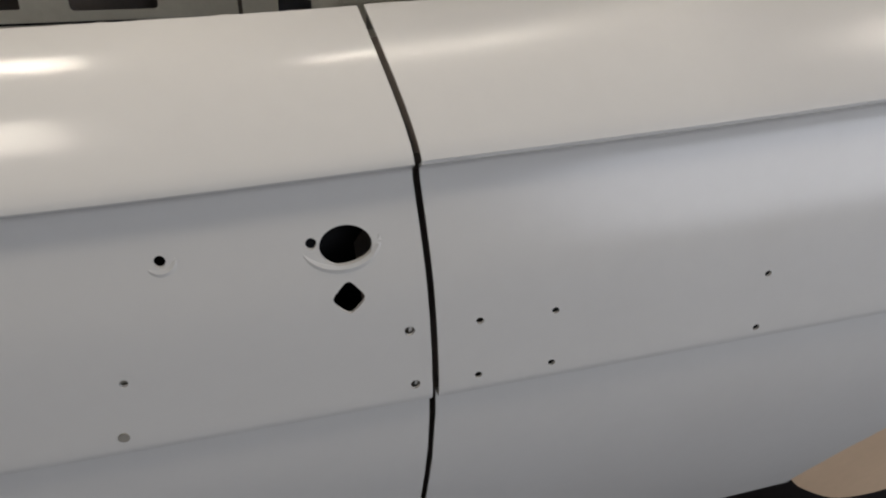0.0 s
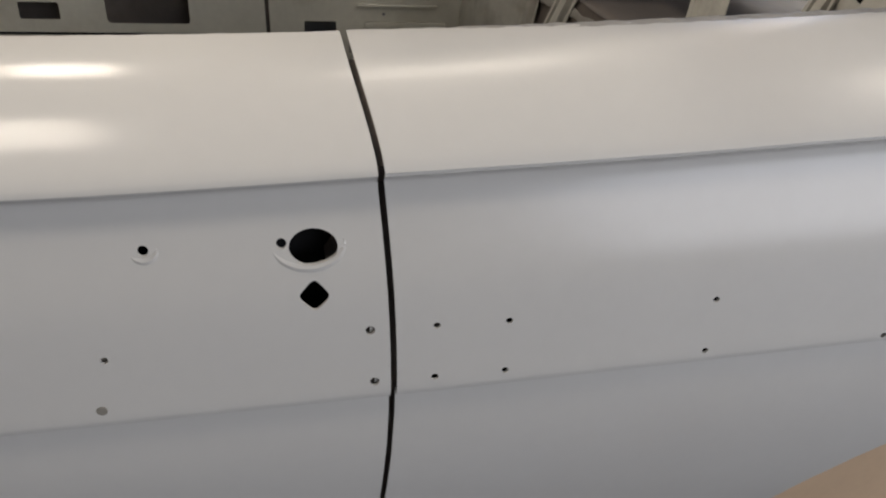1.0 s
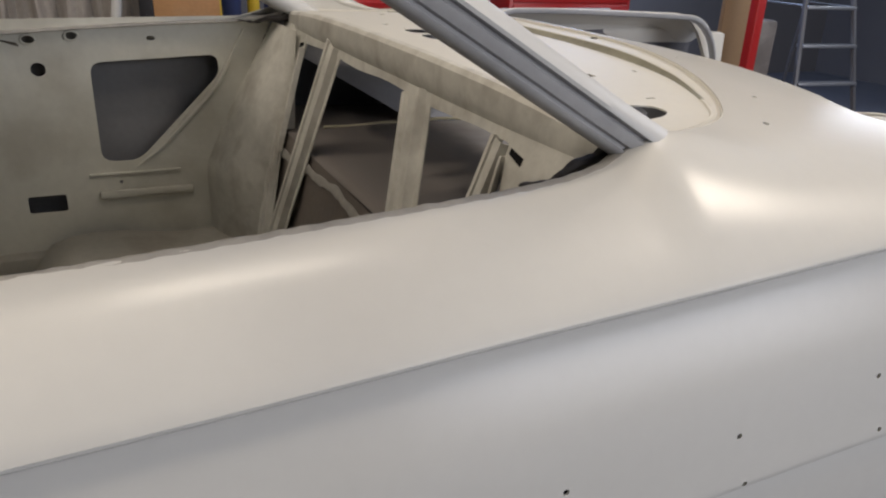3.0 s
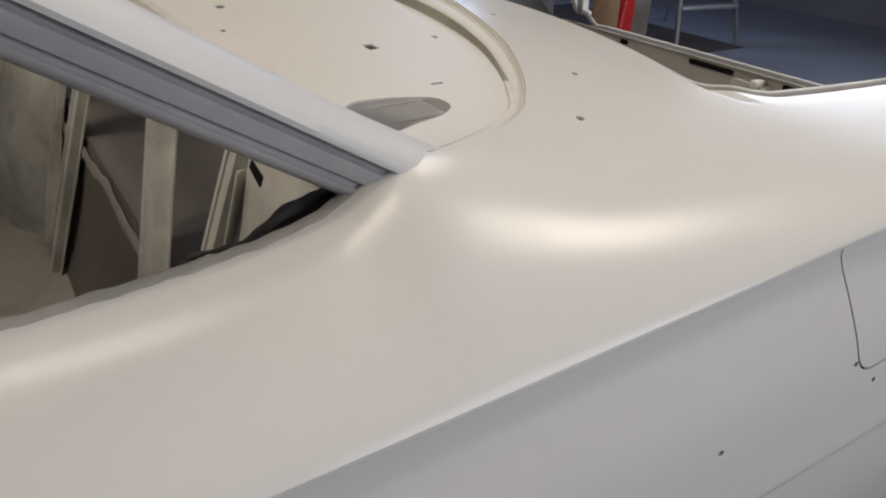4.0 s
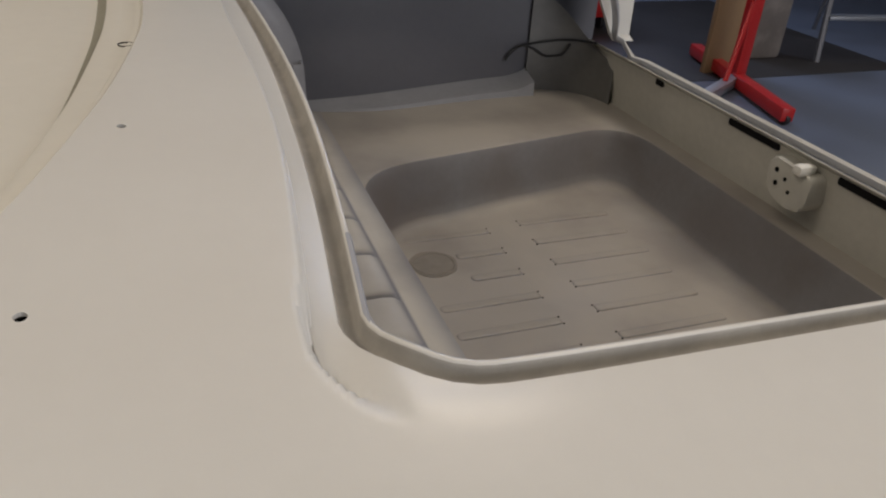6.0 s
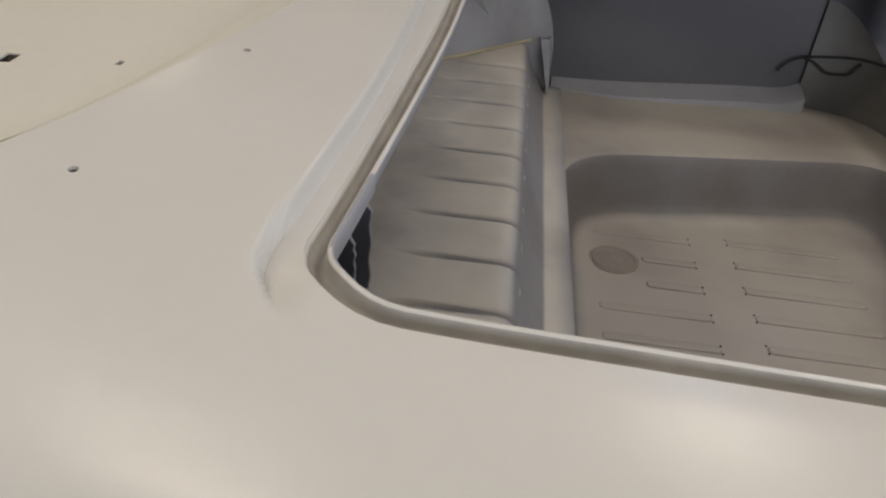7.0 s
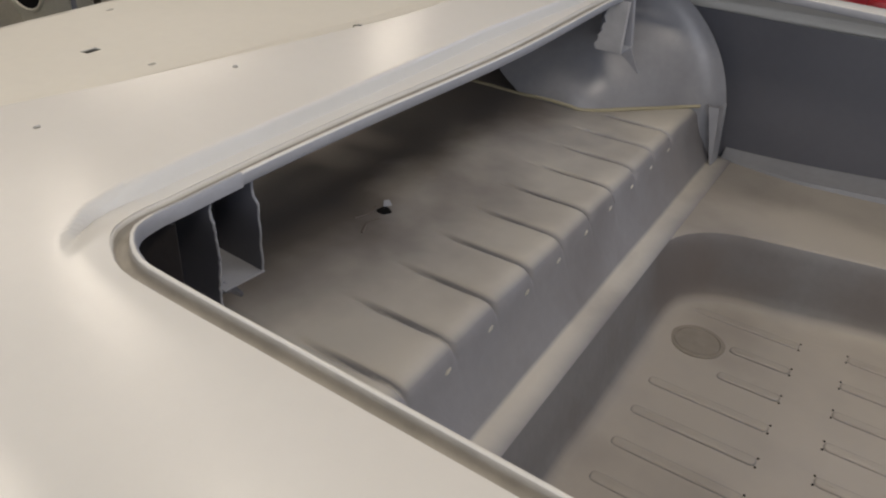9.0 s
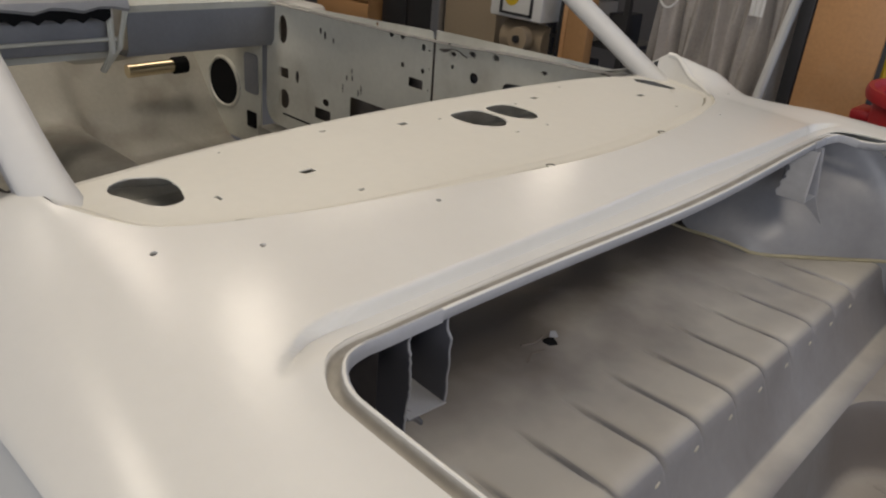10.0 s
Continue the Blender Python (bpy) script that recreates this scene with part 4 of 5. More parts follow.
# pressed beads in the well's floor, each with a weld dot at its end
for k in range(10):
    for x0, x1, y in ((1.435, 1.637, 0.457 + 0.0855 * k), (1.717, 1.945, 0.474 + 0.0855 * k)):
        if y > 1.3 or (x0 < 1.5 and 1.05 < y < 1.2):
            x0 = max(x0, 1.53)
        rr = rounded([(x0, y - 0.0115), (x1, y - 0.0115), (x1, y + 0.0115), (x0, y + 0.0115)], 0.0105, 4)
        xm, hl = (x0 + x1) / 2, (x1 - x0) / 2
        rows = [[(xm + (u - xm) * (1 - e / hl), y + (v - y) * w, z) for u, v in rr + rr[:1]] for e, w, z in ((0, 1, 0.4886), (0.001, 0.92, 0.4902), (0.003, 0.75, 0.4913), (0.006, 0.3, 0.4916), (0.01, 0.02, 0.4916))]
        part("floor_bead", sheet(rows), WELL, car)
        xe = x1 if x0 < 1.6 else x0
        for o in (-0.0105, 0.0105):
            part("weld_dot", prism(bmesh.new(), circle(xe, y + o, 0.0019, 8), lambda u, v: (u, v, 0.488), lambda u, v: (u, v, 0.4905)), DARK, car)
bm = prism(bmesh.new(), [(1.475 + (0.049 + 0.001 * math.sin(5 * a)) * math.cos(a), 1.125 + (0.049 + 0.001 * math.cos(3 * a)) * math.sin(a)) for a in np.linspace(0, 2 * math.pi, 28, endpoint=False)], lambda u, v: (u, v, 0.486), lambda u, v: (u, v, 0.4908))
tube(bm, [(1.475 + 0.042 * math.cos(a), 1.125 + 0.04 * math.sin(a), 0.4902) for a in np.linspace(0, 2 * math.pi, 28, endpoint=False)], 0.0022, 6, close=True)
part("floor_plug", bm, PLUG, car, "round patched drain plug")

# torn sheet-metal flap on the shelf
bm = bmesh.new()
v = [bm.verts.new(p) for p in ((0.992, 0.792, 0.748), (1.0, 0.806, 0.748), (0.993, 0.806, 0.757), (0.989, 0.796, 0.758))]
bm.faces.new(v)
part("torn_flap", bm, GRAYP, car, "pale bent metal flake", smooth=False)
# Black block on the shelf, painting the dark of a torn opening.
bm = prism(bmesh.new(), rounded([(0.988, 0.775), (1.006, 0.773), (1.014, 0.788), (0.991, 0.8)], 0.006, 3), lambda u, v: (u, v, 0.738), lambda u, v: (u, v, 0.7486))
part("torn_hole_patch", bm, DARK, car, smooth=False)
for pts in (((1.012, 0.71), (1.0, 0.735), (1.008, 0.76)), ((0.975, 0.74), (0.985, 0.765), (0.978, 0.79))):
    part("sealer_smear", tube(bmesh.new(), [(x, y, 0.7452) for x, y in pts], 0.0028, 6), BROWNGRAY, car)

# wheelhouses: domes bulging from the trunk's sides, sealed to the shelf
def house_y(x, z):
    """Inner face of the far wheelhouse."""
    rho = math.hypot(max(0.0, x - 1.0), z - 0.7) / 0.34
    bulge = 1 - ease((rho - 0.139) / 0.79)
    return 1.645 - (0.228 + 0.05 * max(0.0, 1.0 - x)) * bulge


for far in (False, True):
    rows = []
    for i in range(41):
        phi = radians(-40 + 175 * i / 40)
        row = []
        for k in range(21):
            rho = 0.325 * k / 20
            x, z = 1.0 + rho * math.cos(phi), 0.7 + rho * math.sin(phi)
            if x < 1.0:
                x = 1.0 + (x - 1.0) * 1.7
            z = min(z, top_z(x, 2 * MID - house_y(x, z)) - 0.016)
            p = (x, house_y(x, z), z)
            row.append(p if far else tuple(mirrored(p)))
        rows.append(row)
    part("wheelhouse", sheet(rows), HOUSE, car, "gray domed inner wheelhouse")
    pts = [(x, house_y(x, 0.746) - 0.002, 0.7475 + 0.003 * (x < 1.05) + 0.0015 * math.sin(40 * x)) for x in np.linspace(0.66, 1.268, 44)]
    part("seam_sealer", tube(bmesh.new(), [p if far else mirrored(p) for p in pts], 0.0042, 6), SEALY, car, "yellowish seam sealer bead")
    rows = [[(1.284 + 0.3 * max(0, 0.76 - z), 1.628, z), (1.29 + 0.25 * max(0, 0.76 - z), 1.612, z), (1.312 + 0.12 * max(0, 0.76 - z), 1.618, z), (1.318 + 0.09 * max(0, 0.76 - z), 1.66, z)] for z in np.linspace(0.612, 0.758, 10)]
    part("wheelhouse_fin", sheet([[p if far else mirrored(p) for p in r] for r in rows], 0.002), HOUSE, car)
    yw = 2 * MID - 0.072 if far else 0.072
    rows = [[(x, yw + (0.05 if far else -0.03) * ease((x - 1.4) / 0.5), z) for z in np.linspace(0.36, 0.945 if far else 0.93, 12)] for x in np.linspace(0.46, 2.15, 44)]
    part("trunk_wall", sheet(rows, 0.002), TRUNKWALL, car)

# sill strip along the far wall, ending in a turned-up notch
rows = []
for t in np.linspace(0, 1, 26):
    x = 1.335 + 0.62 * t
    lift = 0.02 * max(0, (t - 0.88) / 0.12) ** 2
    w = 0.03 + 0.03 * min(1, t / 0.3)
    lift += 0.015 * t
    out = 0.05 * ease((x - 1.4) / 0.5)
    rows.append([(x, 1.705 - w + out, 0.62), (x, 1.705 - w + 0.003 + out, 0.622 + lift), (x, 1.692 + out, 0.629 + 0.006 * t + lift), (x, 1.706 + out, 0.638 + 0.006 * t + lift)])
part("wall_sill_strip", sheet(rows, 0.002), GRAYD, car, "gray sill strip welded along the trunk wall")
for way in (((1.885, 1.747, 0.705), (1.893, 1.745, 0.72), (1.922, 1.743, 0.742), (2.015, 1.729, 0.759), (2.06, 1.704, 0.765), (2.1, 1.65, 0.77)), ((1.93, 1.743, 0.745), (1.958, 1.741, 0.738), (2.0, 1.731, 0.717), (2.035, 1.718, 0.722), (2.055, 1.706, 0.755))):
    part("loose_wire", tube(bmesh.new(), along(way, 24), 0.0035, 6), BLACKM, car, "thin black loose wire on the trunk wall")

# hinge brackets hanging under the front lip: the near one torn open, the far one with a pointed fin
near_edge = [(1.117 - 0.004 * ease((z - 0.968) / 0.006) + 0.0011 * math.sin(530 * z) * math.sin(97 * z) - 0.002 * ease((0.93 - z) / 0.03), 0.347 + 0.0012 * math.sin(70 * z), z) for z in np.linspace(0.868, 0.99, 28)]
part("hinge_bracket_cheek", sheet([[p, (1.05, 0.347, p[2])] for p in near_edge], 0.002), TRUNKWALL, car)
part("torn_edge", tube(bmesh.new(), near_edge, 0.0014, 5), GRAYP, car)
near_edge = [(1.119 - 0.006 * ease((z - 0.966) / 0.006) + 0.0008 * math.sin(190 * z), 0.402, z) for z in np.linspace(0.886, 0.99, 26)]
part("hinge_bracket_web", sheet([[p, (1.05, 0.404, p[2])] for p in near_edge], 0.002), TRUNKWALL, car)
part("torn_edge", tube(bmesh.new(), near_edge, 0.0014, 5), GRAYP, car)
part("hinge_bracket_foot", sheet([[(1.119, 0.348, 0.888), (1.1205, 0.403, 0.885)], [(1.05, 0.348, 0.888), (1.05, 0.403, 0.888)]], 0.002), GRAYP, car)
part("hinge_bracket_back", sheet([[(1.052, 0.348, 0.886), (1.052, 0.402, 0.886)], [(1.052, 0.348, 1.0), (1.052, 0.402, 1.0)]], 0.002), TRUNKWALL, car)
part("hinge_bracket_tab", tube(bmesh.new(), [(1.11, 0.355, 0.884), (1.105, 0.37, 0.872), (1.108, 0.378, 0.862), (1.1, 0.385, 0.858)], 0.006, 6, taper=lambda t: 1 - 0.7 * t), TRUNKWALL, car)

rows = []
for z in np.linspace(0.899, 1.0, 30):
    torn = 1.0865 + 0.012 * ease((z - 0.9) / 0.06) + 0.0022 * math.sin(330 * z) + 0.0012 * math.sin(811 * z)
    rows.append([(torn, 1.376, z), (1.11, 1.378, z), (1.134, 1.378, z), (1.1395, 1.378, z), (1.1415, 1.38, z), (1.1415, 1.386, z)])
part("hinge_bracket_web", sheet(rows, 0.002), PILLARG, car)
part("torn_edge", tube(bmesh.new(), [r[0] for r in rows], 0.0013, 5), GRAYP, car)
rows = []
for z in np.linspace(0.9, 0.996, 14):
    edge = 1.1445 - 0.0135 * (z - 0.9) / 0.096
    rows.append([(1.09, 1.433, z), (1.12, 1.433, z), (edge - 0.002, 1.433, z), (edge, 1.4345, z), (edge + 0.0005, 1.441, z)])
part("hinge_bracket_cheek", sheet(rows, 0.002), HOUSE, car)
fin = [(1.104, 0.9), (1.1445, 0.9), (1.151, 0.884), (1.161, 0.864), (1.1705, 0.849), (1.166, 0.851), (1.148, 0.866), (1.122, 0.884)]
part("hinge_bracket_fin", prism(bmesh.new(), fin, lambda u, v: (u, 1.4325, v), lambda u, v: (u, 1.435, v)), HOUSE, car, "pointed gray sheet-metal fin", smooth=False)
part("hinge_bracket_foot", sheet([[(1.1405, 1.379, 0.8985), (1.143, 1.433, 0.902)], [(1.098, 1.379, 0.9), (1.098, 1.433, 0.9)]], 0.002), GRAYP, car)
part("hinge_bracket_back", sheet([[(1.092, 1.379, 0.9), (1.092, 1.433, 0.9)], [(1.092, 1.379, 1.0), (1.092, 1.433, 1.0)]], 0.002), TRUNKWALL, car)
# The near corner is black: the recess's shade painted on.
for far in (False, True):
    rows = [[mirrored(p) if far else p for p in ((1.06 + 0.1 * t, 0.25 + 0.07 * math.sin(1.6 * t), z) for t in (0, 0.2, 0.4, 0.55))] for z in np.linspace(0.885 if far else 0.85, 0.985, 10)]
    part("corner_panel", sheet(rows, 0.002), TRUNKWALL if far else BLACKSHADE, car)

# tail panel with the latch bracket
rows = [[(2.145, y, 0.6), (2.14, y, 0.64), (2.128, y, 0.7), (2.118, y, 0.755), (2.1, y, 0.769)] for y in np.linspace(0.05, 1.73, 20)]
part("tail_panel", sheet(rows, 0.003), TAIL, car, "olive-gray inner tail panel")
# Black patches paint the shadow under the tail lip.
for y0, y1 in ((0.5, 0.82), (0.97, 1.12), (1.36, 1.39)):
    part("tail_shadow_patch", prism(bmesh.new(), rounded([(y0, 0.742), (y1, 0.742), (y1, 0.757), (y0, 0.756)], 0.005, 3), lambda u, v: (2.1155, u, v), lambda u, v: (2.124, u, v)), DARK, car, smooth=False)
for far in (False, True):
    rows = []
    for a in np.linspace(0, 0.5 * math.pi, 12):
        x, y, top = 1.95 + 0.178 * math.sin(a), 1.748 - 0.16 * (1 - math.cos(a)), 0.885 - 0.15 * ease(a / 1.4)
        rows.append([mirrored((x, y, z)) if not far else Vector((x, y, z)) for z in np.linspace(0.612, top, 8)])
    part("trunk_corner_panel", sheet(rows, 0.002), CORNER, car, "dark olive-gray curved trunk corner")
bm = prism(bmesh.new(), rounded([(0.845, 0.74), (0.95, 0.748), (0.955, 0.7), (0.93, 0.672), (0.87, 0.66), (0.845, 0.68)], 0.014, 4), lambda u, v: (2.085, u, v), lambda u, v: (2.127, u, v))
bmesh.ops.bevel(bm, geom=[e for e in bm.edges if all(v.co.x < 2.09 for v in e.verts)], offset=0.006, segments=2, affect="EDGES", profile=0.5)
bracket = part("latch_bracket", bm, TAIL, car, "olive-gray trunk latch bracket")
# Black discs paint the shade of the bolt openings.
for y, z, r in ((0.93, 0.725, 0.005), (0.905, 0.715, 0.004), (0.925, 0.7, 0.005), (0.89, 0.695, 0.004)):
    part("bolt_hole_patch", prism(bmesh.new(), circle(y, z, r, 8), lambda u, v: (2.0835, u, v), lambda u, v: (2.088, u, v)), DARK, bracket)
part("latch_tip", box(bmesh.new(), 2.07, 2.11, 0.862, 0.885, 0.738, 0.758, 0.006), BARE, bracket)

# ---------------------------------------------------------------- cabin
YF = 2 * MID - 0.12


def flat_panel(name, outline, y, mat, label="", holes=(), thick=0.003):
    ob = part(name, prism(bmesh.new(), outline, lambda u, v: (u, y, v), lambda u, v: (u, y + thick, v)), mat, car, label, smooth=False)
    bm = bmesh.new()
    for h in holes:
        prism(bm, h, lambda u, v: (u, y - 0.03, v), lambda u, v: (u, y + 0.03, v))
    if holes:
        cut(ob, bm)
    return ob


def rect(x0, x1, z0, z1, r=0.006):
    return rounded([(x0, z0), (x1, z0), (x1, z1), (x0, z1)], r, 3)


DOOR_HOLES = [rect(-0.575, -0.36, 0.537, 0.678, 0.012), rect(-0.27, -0.2, 0.785, 0.817), circle(-0.254, 0.7, 0.013, 12), circle(-0.178, 0.92, 0.004, 8), circle(-0.177, 0.86, 0.004, 8), circle(-0.175, 0.79, 0.004, 8), circle(-0.173, 0.71, 0.004, 8), circle(-0.171, 0.63, 0.004, 8), circle(-0.365, 0.942, 0.012, 10), circle(-0.31, 0.944, 0.012, 10), circle(-0.207, 0.925, 0.009, 10, 0.012),
              circle(-0.302, 0.85, 0.009, 10), circle(-0.205, 0.848, 0.009, 10), circle(-0.569, 0.773, 0.005, 8, 0.011), circle(-0.597, 0.742, 0.006, 8, 0.012), circle(-0.566, 0.747, 0.006, 8, 0.012), circle(-0.44, 0.962, 0.007, 8),
              circle(-1.0, 0.85, 0.03, 14, 0.055), rect(-1.03, -0.965, 0.66, 0.7), circle(-0.995, 0.572, 0.035, 12, 0.04), circle(-0.905, 0.68, 0.012, 10, 0.025), circle(-0.72, 0.62, 0.02, 10, 0.014), rect(-0.79, -0.69, 0.545, 0.59),
              circle(-0.757, 0.885, 0.008, 8, 0.013), circle(-0.73, 0.872, 0.008, 8, 0.016), circle(-0.68, 0.862, 0.006, 8, 0.012), circle(-0.62, 0.7, 0.005, 8, 0.02), circle(-0.515, 0.715, 0.005, 8, 0.02), circle(-0.53, 0.7, 0.005, 8, 0.014)]
flat_panel("door_inner", rounded([(-1.13, 0.45), (-0.155, 0.45), (-0.165, 0.985), (-1.1, 0.945)], [0.1, 0.03, 0.02, 0.02], 5), YF, INNER, "cream inner door panel with access holes", DOOR_HOLES)
# Unseen dark plates behind the inner panels; the holes' shade is their colour.
part("door_shade_plate", box(bmesh.new(), -1.13, -0.155, YF + 0.08, YF + 0.083, 0.45, 0.93), BROWNGRAY, car, smooth=False)
part("quarter_shade_plate", box(bmesh.new(), -0.14, 0.5, YF + 0.075, YF + 0.078, 0.42, 0.93), GRAYD, car, smooth=False)
for x0, x1, z0 in ((-1.13, -0.155, 0.43), (-0.143, 0.42, 0.4)):
    part("rocker_sill", box(bmesh.new(), x0, x1, YF - 0.045, YF + 0.04, 0.3, z0, 0.008), PAN, car)
# Black bar drawn for the dark slot line along the door panel.
part("door_slot_line", box(bmesh.new(), -1.0, -0.2, YF - 0.003, YF + 0.001, 0.506, 0.511), DARK, car)
TRI = rounded([(0.137, 0.886), (0.448, 0.9), (0.452, 0.85), (0.228, 0.628), (0.137, 0.63)], [0.03, 0.035, 0.04, 0.03, 0.03], 5)
QUARTER_HOLES = [TRI, rect(-0.05, 0.04, 0.505, 0.55, 0.006), circle(0.022, 0.872, 0.017, 14), circle(-0.072, 0.89, 0.007, 8), circle(0.176, 0.572, 0.005, 8), circle(-0.07, 0.93, 0.013, 10, 0.007), circle(0.01, 0.944, 0.014, 10, 0.009), circle(0.105, 0.952, 0.012, 10, 0.012), circle(0.287, 0.944, 0.011, 10, 0.006)]
flat_panel("quarter_inner", [(-0.143, 0.35), (0.42, 0.35), (0.46, 0.69), (0.5, 0.8), (0.555, 0.9), (0.6, 1.0), (-0.152, 0.99)], YF, INNER, "cream inner quarter panel with a triangular opening", QUARTER_HOLES)
pts = along([(0.52, 0.965), (0.485, 0.9), (0.44, 0.82), (0.36, 0.735), (0.28, 0.655), (0.22, 0.61)], 20)
part("panel_rib", tube(bmesh.new(), [(x, YF - 0.001, z) for x, z in pts], 0.008, 8, taper=lambda t: 0.3 + 0.7 * math.sin(math.pi * t)), INNER, car)
# Dark strip behind the inner door gap, painting its shade.
part("gap_shade_strip", box(bmesh.new(), -0.175, -0.13, YF + 0.012, YF + 0.015, 0.4, 0.96), BROWNGRAY, car, smooth=False)
part("panel_rib", box(bmesh.new(), 0.1, 0.33, YF - 0.006, YF + 0.001, 0.592, 0.6, 0.003), INNER, car)
part("panel_rib", box(bmesh.new(), 0.12, 0.36, YF - 0.012, YF + 0.001, 0.528, 0.552, 0.008), INNER, car)
for x, z in ((-0.07, 0.93), (0.01, 0.944), (0.105, 0.952)):
    part("clip_nut", tube(bmesh.new(), [(x + 0.016 * math.cos(a), YF - 0.003, z + 0.011 * math.sin(a)) for a in np.linspace(0, 6.0, 14)], 0.0025, 6), INNER, car)
# curved wheelhouse front between the quarter panel and the bulkhead
rows = []
for z in np.linspace(0.32, 0.985, 26):
    h = (z - 0.32) / 0.665
    x0 = 0.4 + 0.2 * max(0, (z - 0.6) / 0.385) ** 1.1
    rows.append([(x0 + (0.585 - x0) * (1 - math.cos(0.5 * math.pi * s)) * 0.9 + (0.02 * s), YF - (0.26 - 0.04 * h) * math.sin(0.5 * math.pi * s), z) for s in np.linspace(0, 1, 14)])
part("wheelhouse_front", sheet(rows, 0.002), BARP, car, "curved cream wheelhouse front")
# near inner panels close door and quarter cavities, black for the shade inside
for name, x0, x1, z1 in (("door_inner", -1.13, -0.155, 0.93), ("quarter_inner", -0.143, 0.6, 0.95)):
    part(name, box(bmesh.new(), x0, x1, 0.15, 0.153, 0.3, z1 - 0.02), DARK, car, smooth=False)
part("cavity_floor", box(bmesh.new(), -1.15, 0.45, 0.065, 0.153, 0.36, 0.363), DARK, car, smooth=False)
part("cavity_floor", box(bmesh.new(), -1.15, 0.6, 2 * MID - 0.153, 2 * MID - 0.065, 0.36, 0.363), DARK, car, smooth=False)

# floor pan with the tunnel, the rear seat pan and the toe board
rows = []
for x in np.linspace(-1.75, 0.62, 50):
    row = []
    for y in np.linspace(0.14, 2 * MID - 0.14, 40):
        z = 0.3 + 0.17 * math.exp(-((y - MID) / 0.14) ** 4) * (1 - 0.9 * ease((x + 0.25) / 0.3))
        z += 0.13 * min(1, max(0, (x + 0.12) / 0.12))
        z += 0.32 * max(0, (-1.38 - x) / 0.3) ** 1.2
        z += 0.012 * math.sin(14 * x) * (0.02 < x)
        row.append((x, y, z))
    rows.append(row)
part("floor_pan", sheet(rows, 0.003), PAN, car, "cream floor pan with a raised tunnel")
rows = [[(-1.7 - 0.02 * math.sin(4 * y), y, z) for z in np.linspace(0.55, 1.0, 8)] for y in np.linspace(0.12, 2 * MID - 0.12, 20)]
part("firewall", sheet(rows, 0.003), PAN, car)
part("kick_panel", prism(bmesh.new(), [(-1.72, 0.32), (-1.14, 0.32), (-1.12, 0.95), (-1.72, 0.95)], lambda u, v: (u, 1.64, v), lambda u, v: (u, 1.645, v)), INNER, car, smooth=False)
# Black and gray patches on the kick panel paint the shade of its openings.
part("vent_shade_patch", prism(bmesh.new(), circle(-1.42, 0.555, 0.115, 20, 0.1), lambda u, v: (u, 1.634, v), lambda u, v: (u, 1.6385, v)), DARK, car, smooth=False)
part("kick_hole_patch", prism(bmesh.new(), rect(-1.24, -1.17, 0.4, 0.47, 0.008), lambda u, v: (u, 1.634, v), lambda u, v: (u, 1.6385, v)), DARK, car, smooth=False)
part("kick_recess_patch", prism(bmesh.new(), rect(-1.25, -1.15, 0.55, 0.72, 0.02), lambda u, v: (u, 1.634, v), lambda u, v: (u, 1.6385, v)), GRAYD, car, smooth=False)
part("vent_rim", tube(bmesh.new(), [(x, 1.636, z) for x, z in circle(-1.42, 0.555, 0.122, 24, 0.107)], 0.009, 6, close=True), INNER, car)
# dashboard: rolled top, flat face and the open instrument housing
rows = []
for y in np.linspace(1.06, 1.66, 12):
    rows.append([(-1.3, y, 0.985), (-1.12, y, 0.985), (-1.06, y, 0.975), (-1.04, y, 0.955), (-1.05, y, 0.93)])
part("dash_top", sheet(rows, 0.003), INNER, car, "cream rolled dash top")
rows = [[(-1.052, y, 0.931), (-1.062, y, 0.8), (-1.08, y, 0.775), (-1.2, y, 0.77)] for y in np.linspace(1.06, 1.66, 12)]
part("dashboard", sheet(rows, 0.003), GRAYD, car, "gray painted steel dashboard")
rows = []
for y in np.linspace(0.3, 1.06, 16):
    j = 0.008 * math.sin(40 * y)
    rows.append([(-1.3, y, 0.99), (-1.1, y, 0.985), (-1.03, y, 0.975), (-1.02, y, 0.955 + j), (-1.03, y, 0.945 + j)])
part("instrument_hood", sheet(rows, 0.003), GRAYP, car)
# Ragged black strip before the dash face, painted as the gap's shade.
jag = [(0.3 + 0.7 * k / 30, 0.948 + 0.008 * math.sin(40 * (0.3 + 0.7 * k / 30))) for k in range(31)]
jag += [(0.3 + 0.7 * k / 30, 0.915 - 0.006 * math.sin(67 * k) - 0.004 * math.sin(23 * k)) for k in range(30, -1, -1)]
part("instrument_gap_shade", prism(bmesh.new(), jag, lambda u, v: (-1.04, u, v), lambda u, v: (-1.036, u, v)), DARK, car, smooth=False)
part("instrument_face", box(bmesh.new(), -1.1, -1.07, 0.3, 1.0, 0.8, 0.925, 0.01), GRAYD, car)
part("instrument_panel", box(bmesh.new(), -1.12, -1.115, 0.3, 1.04, 0.77, 0.93), INNER, car, smooth=False)
part("panel_rail", box(bmesh.new(), -1.06, -1.045, 0.3, 1.02, 0.84, 0.852, 0.003), INNER, car)
part("column_brace", tube(bmesh.new(), [(-1.05, 1.0, 0.95), (-1.05, 1.0, 0.8), (-1.1, 0.98, 0.73)], 0.012, 8), INNER, car)
part("column_brace", tube(bmesh.new(), [(-1.05, 1.06, 0.95), (-1.06, 1.03, 0.82), (-1.1, 0.98, 0.73)], 0.012, 8), INNER, car)
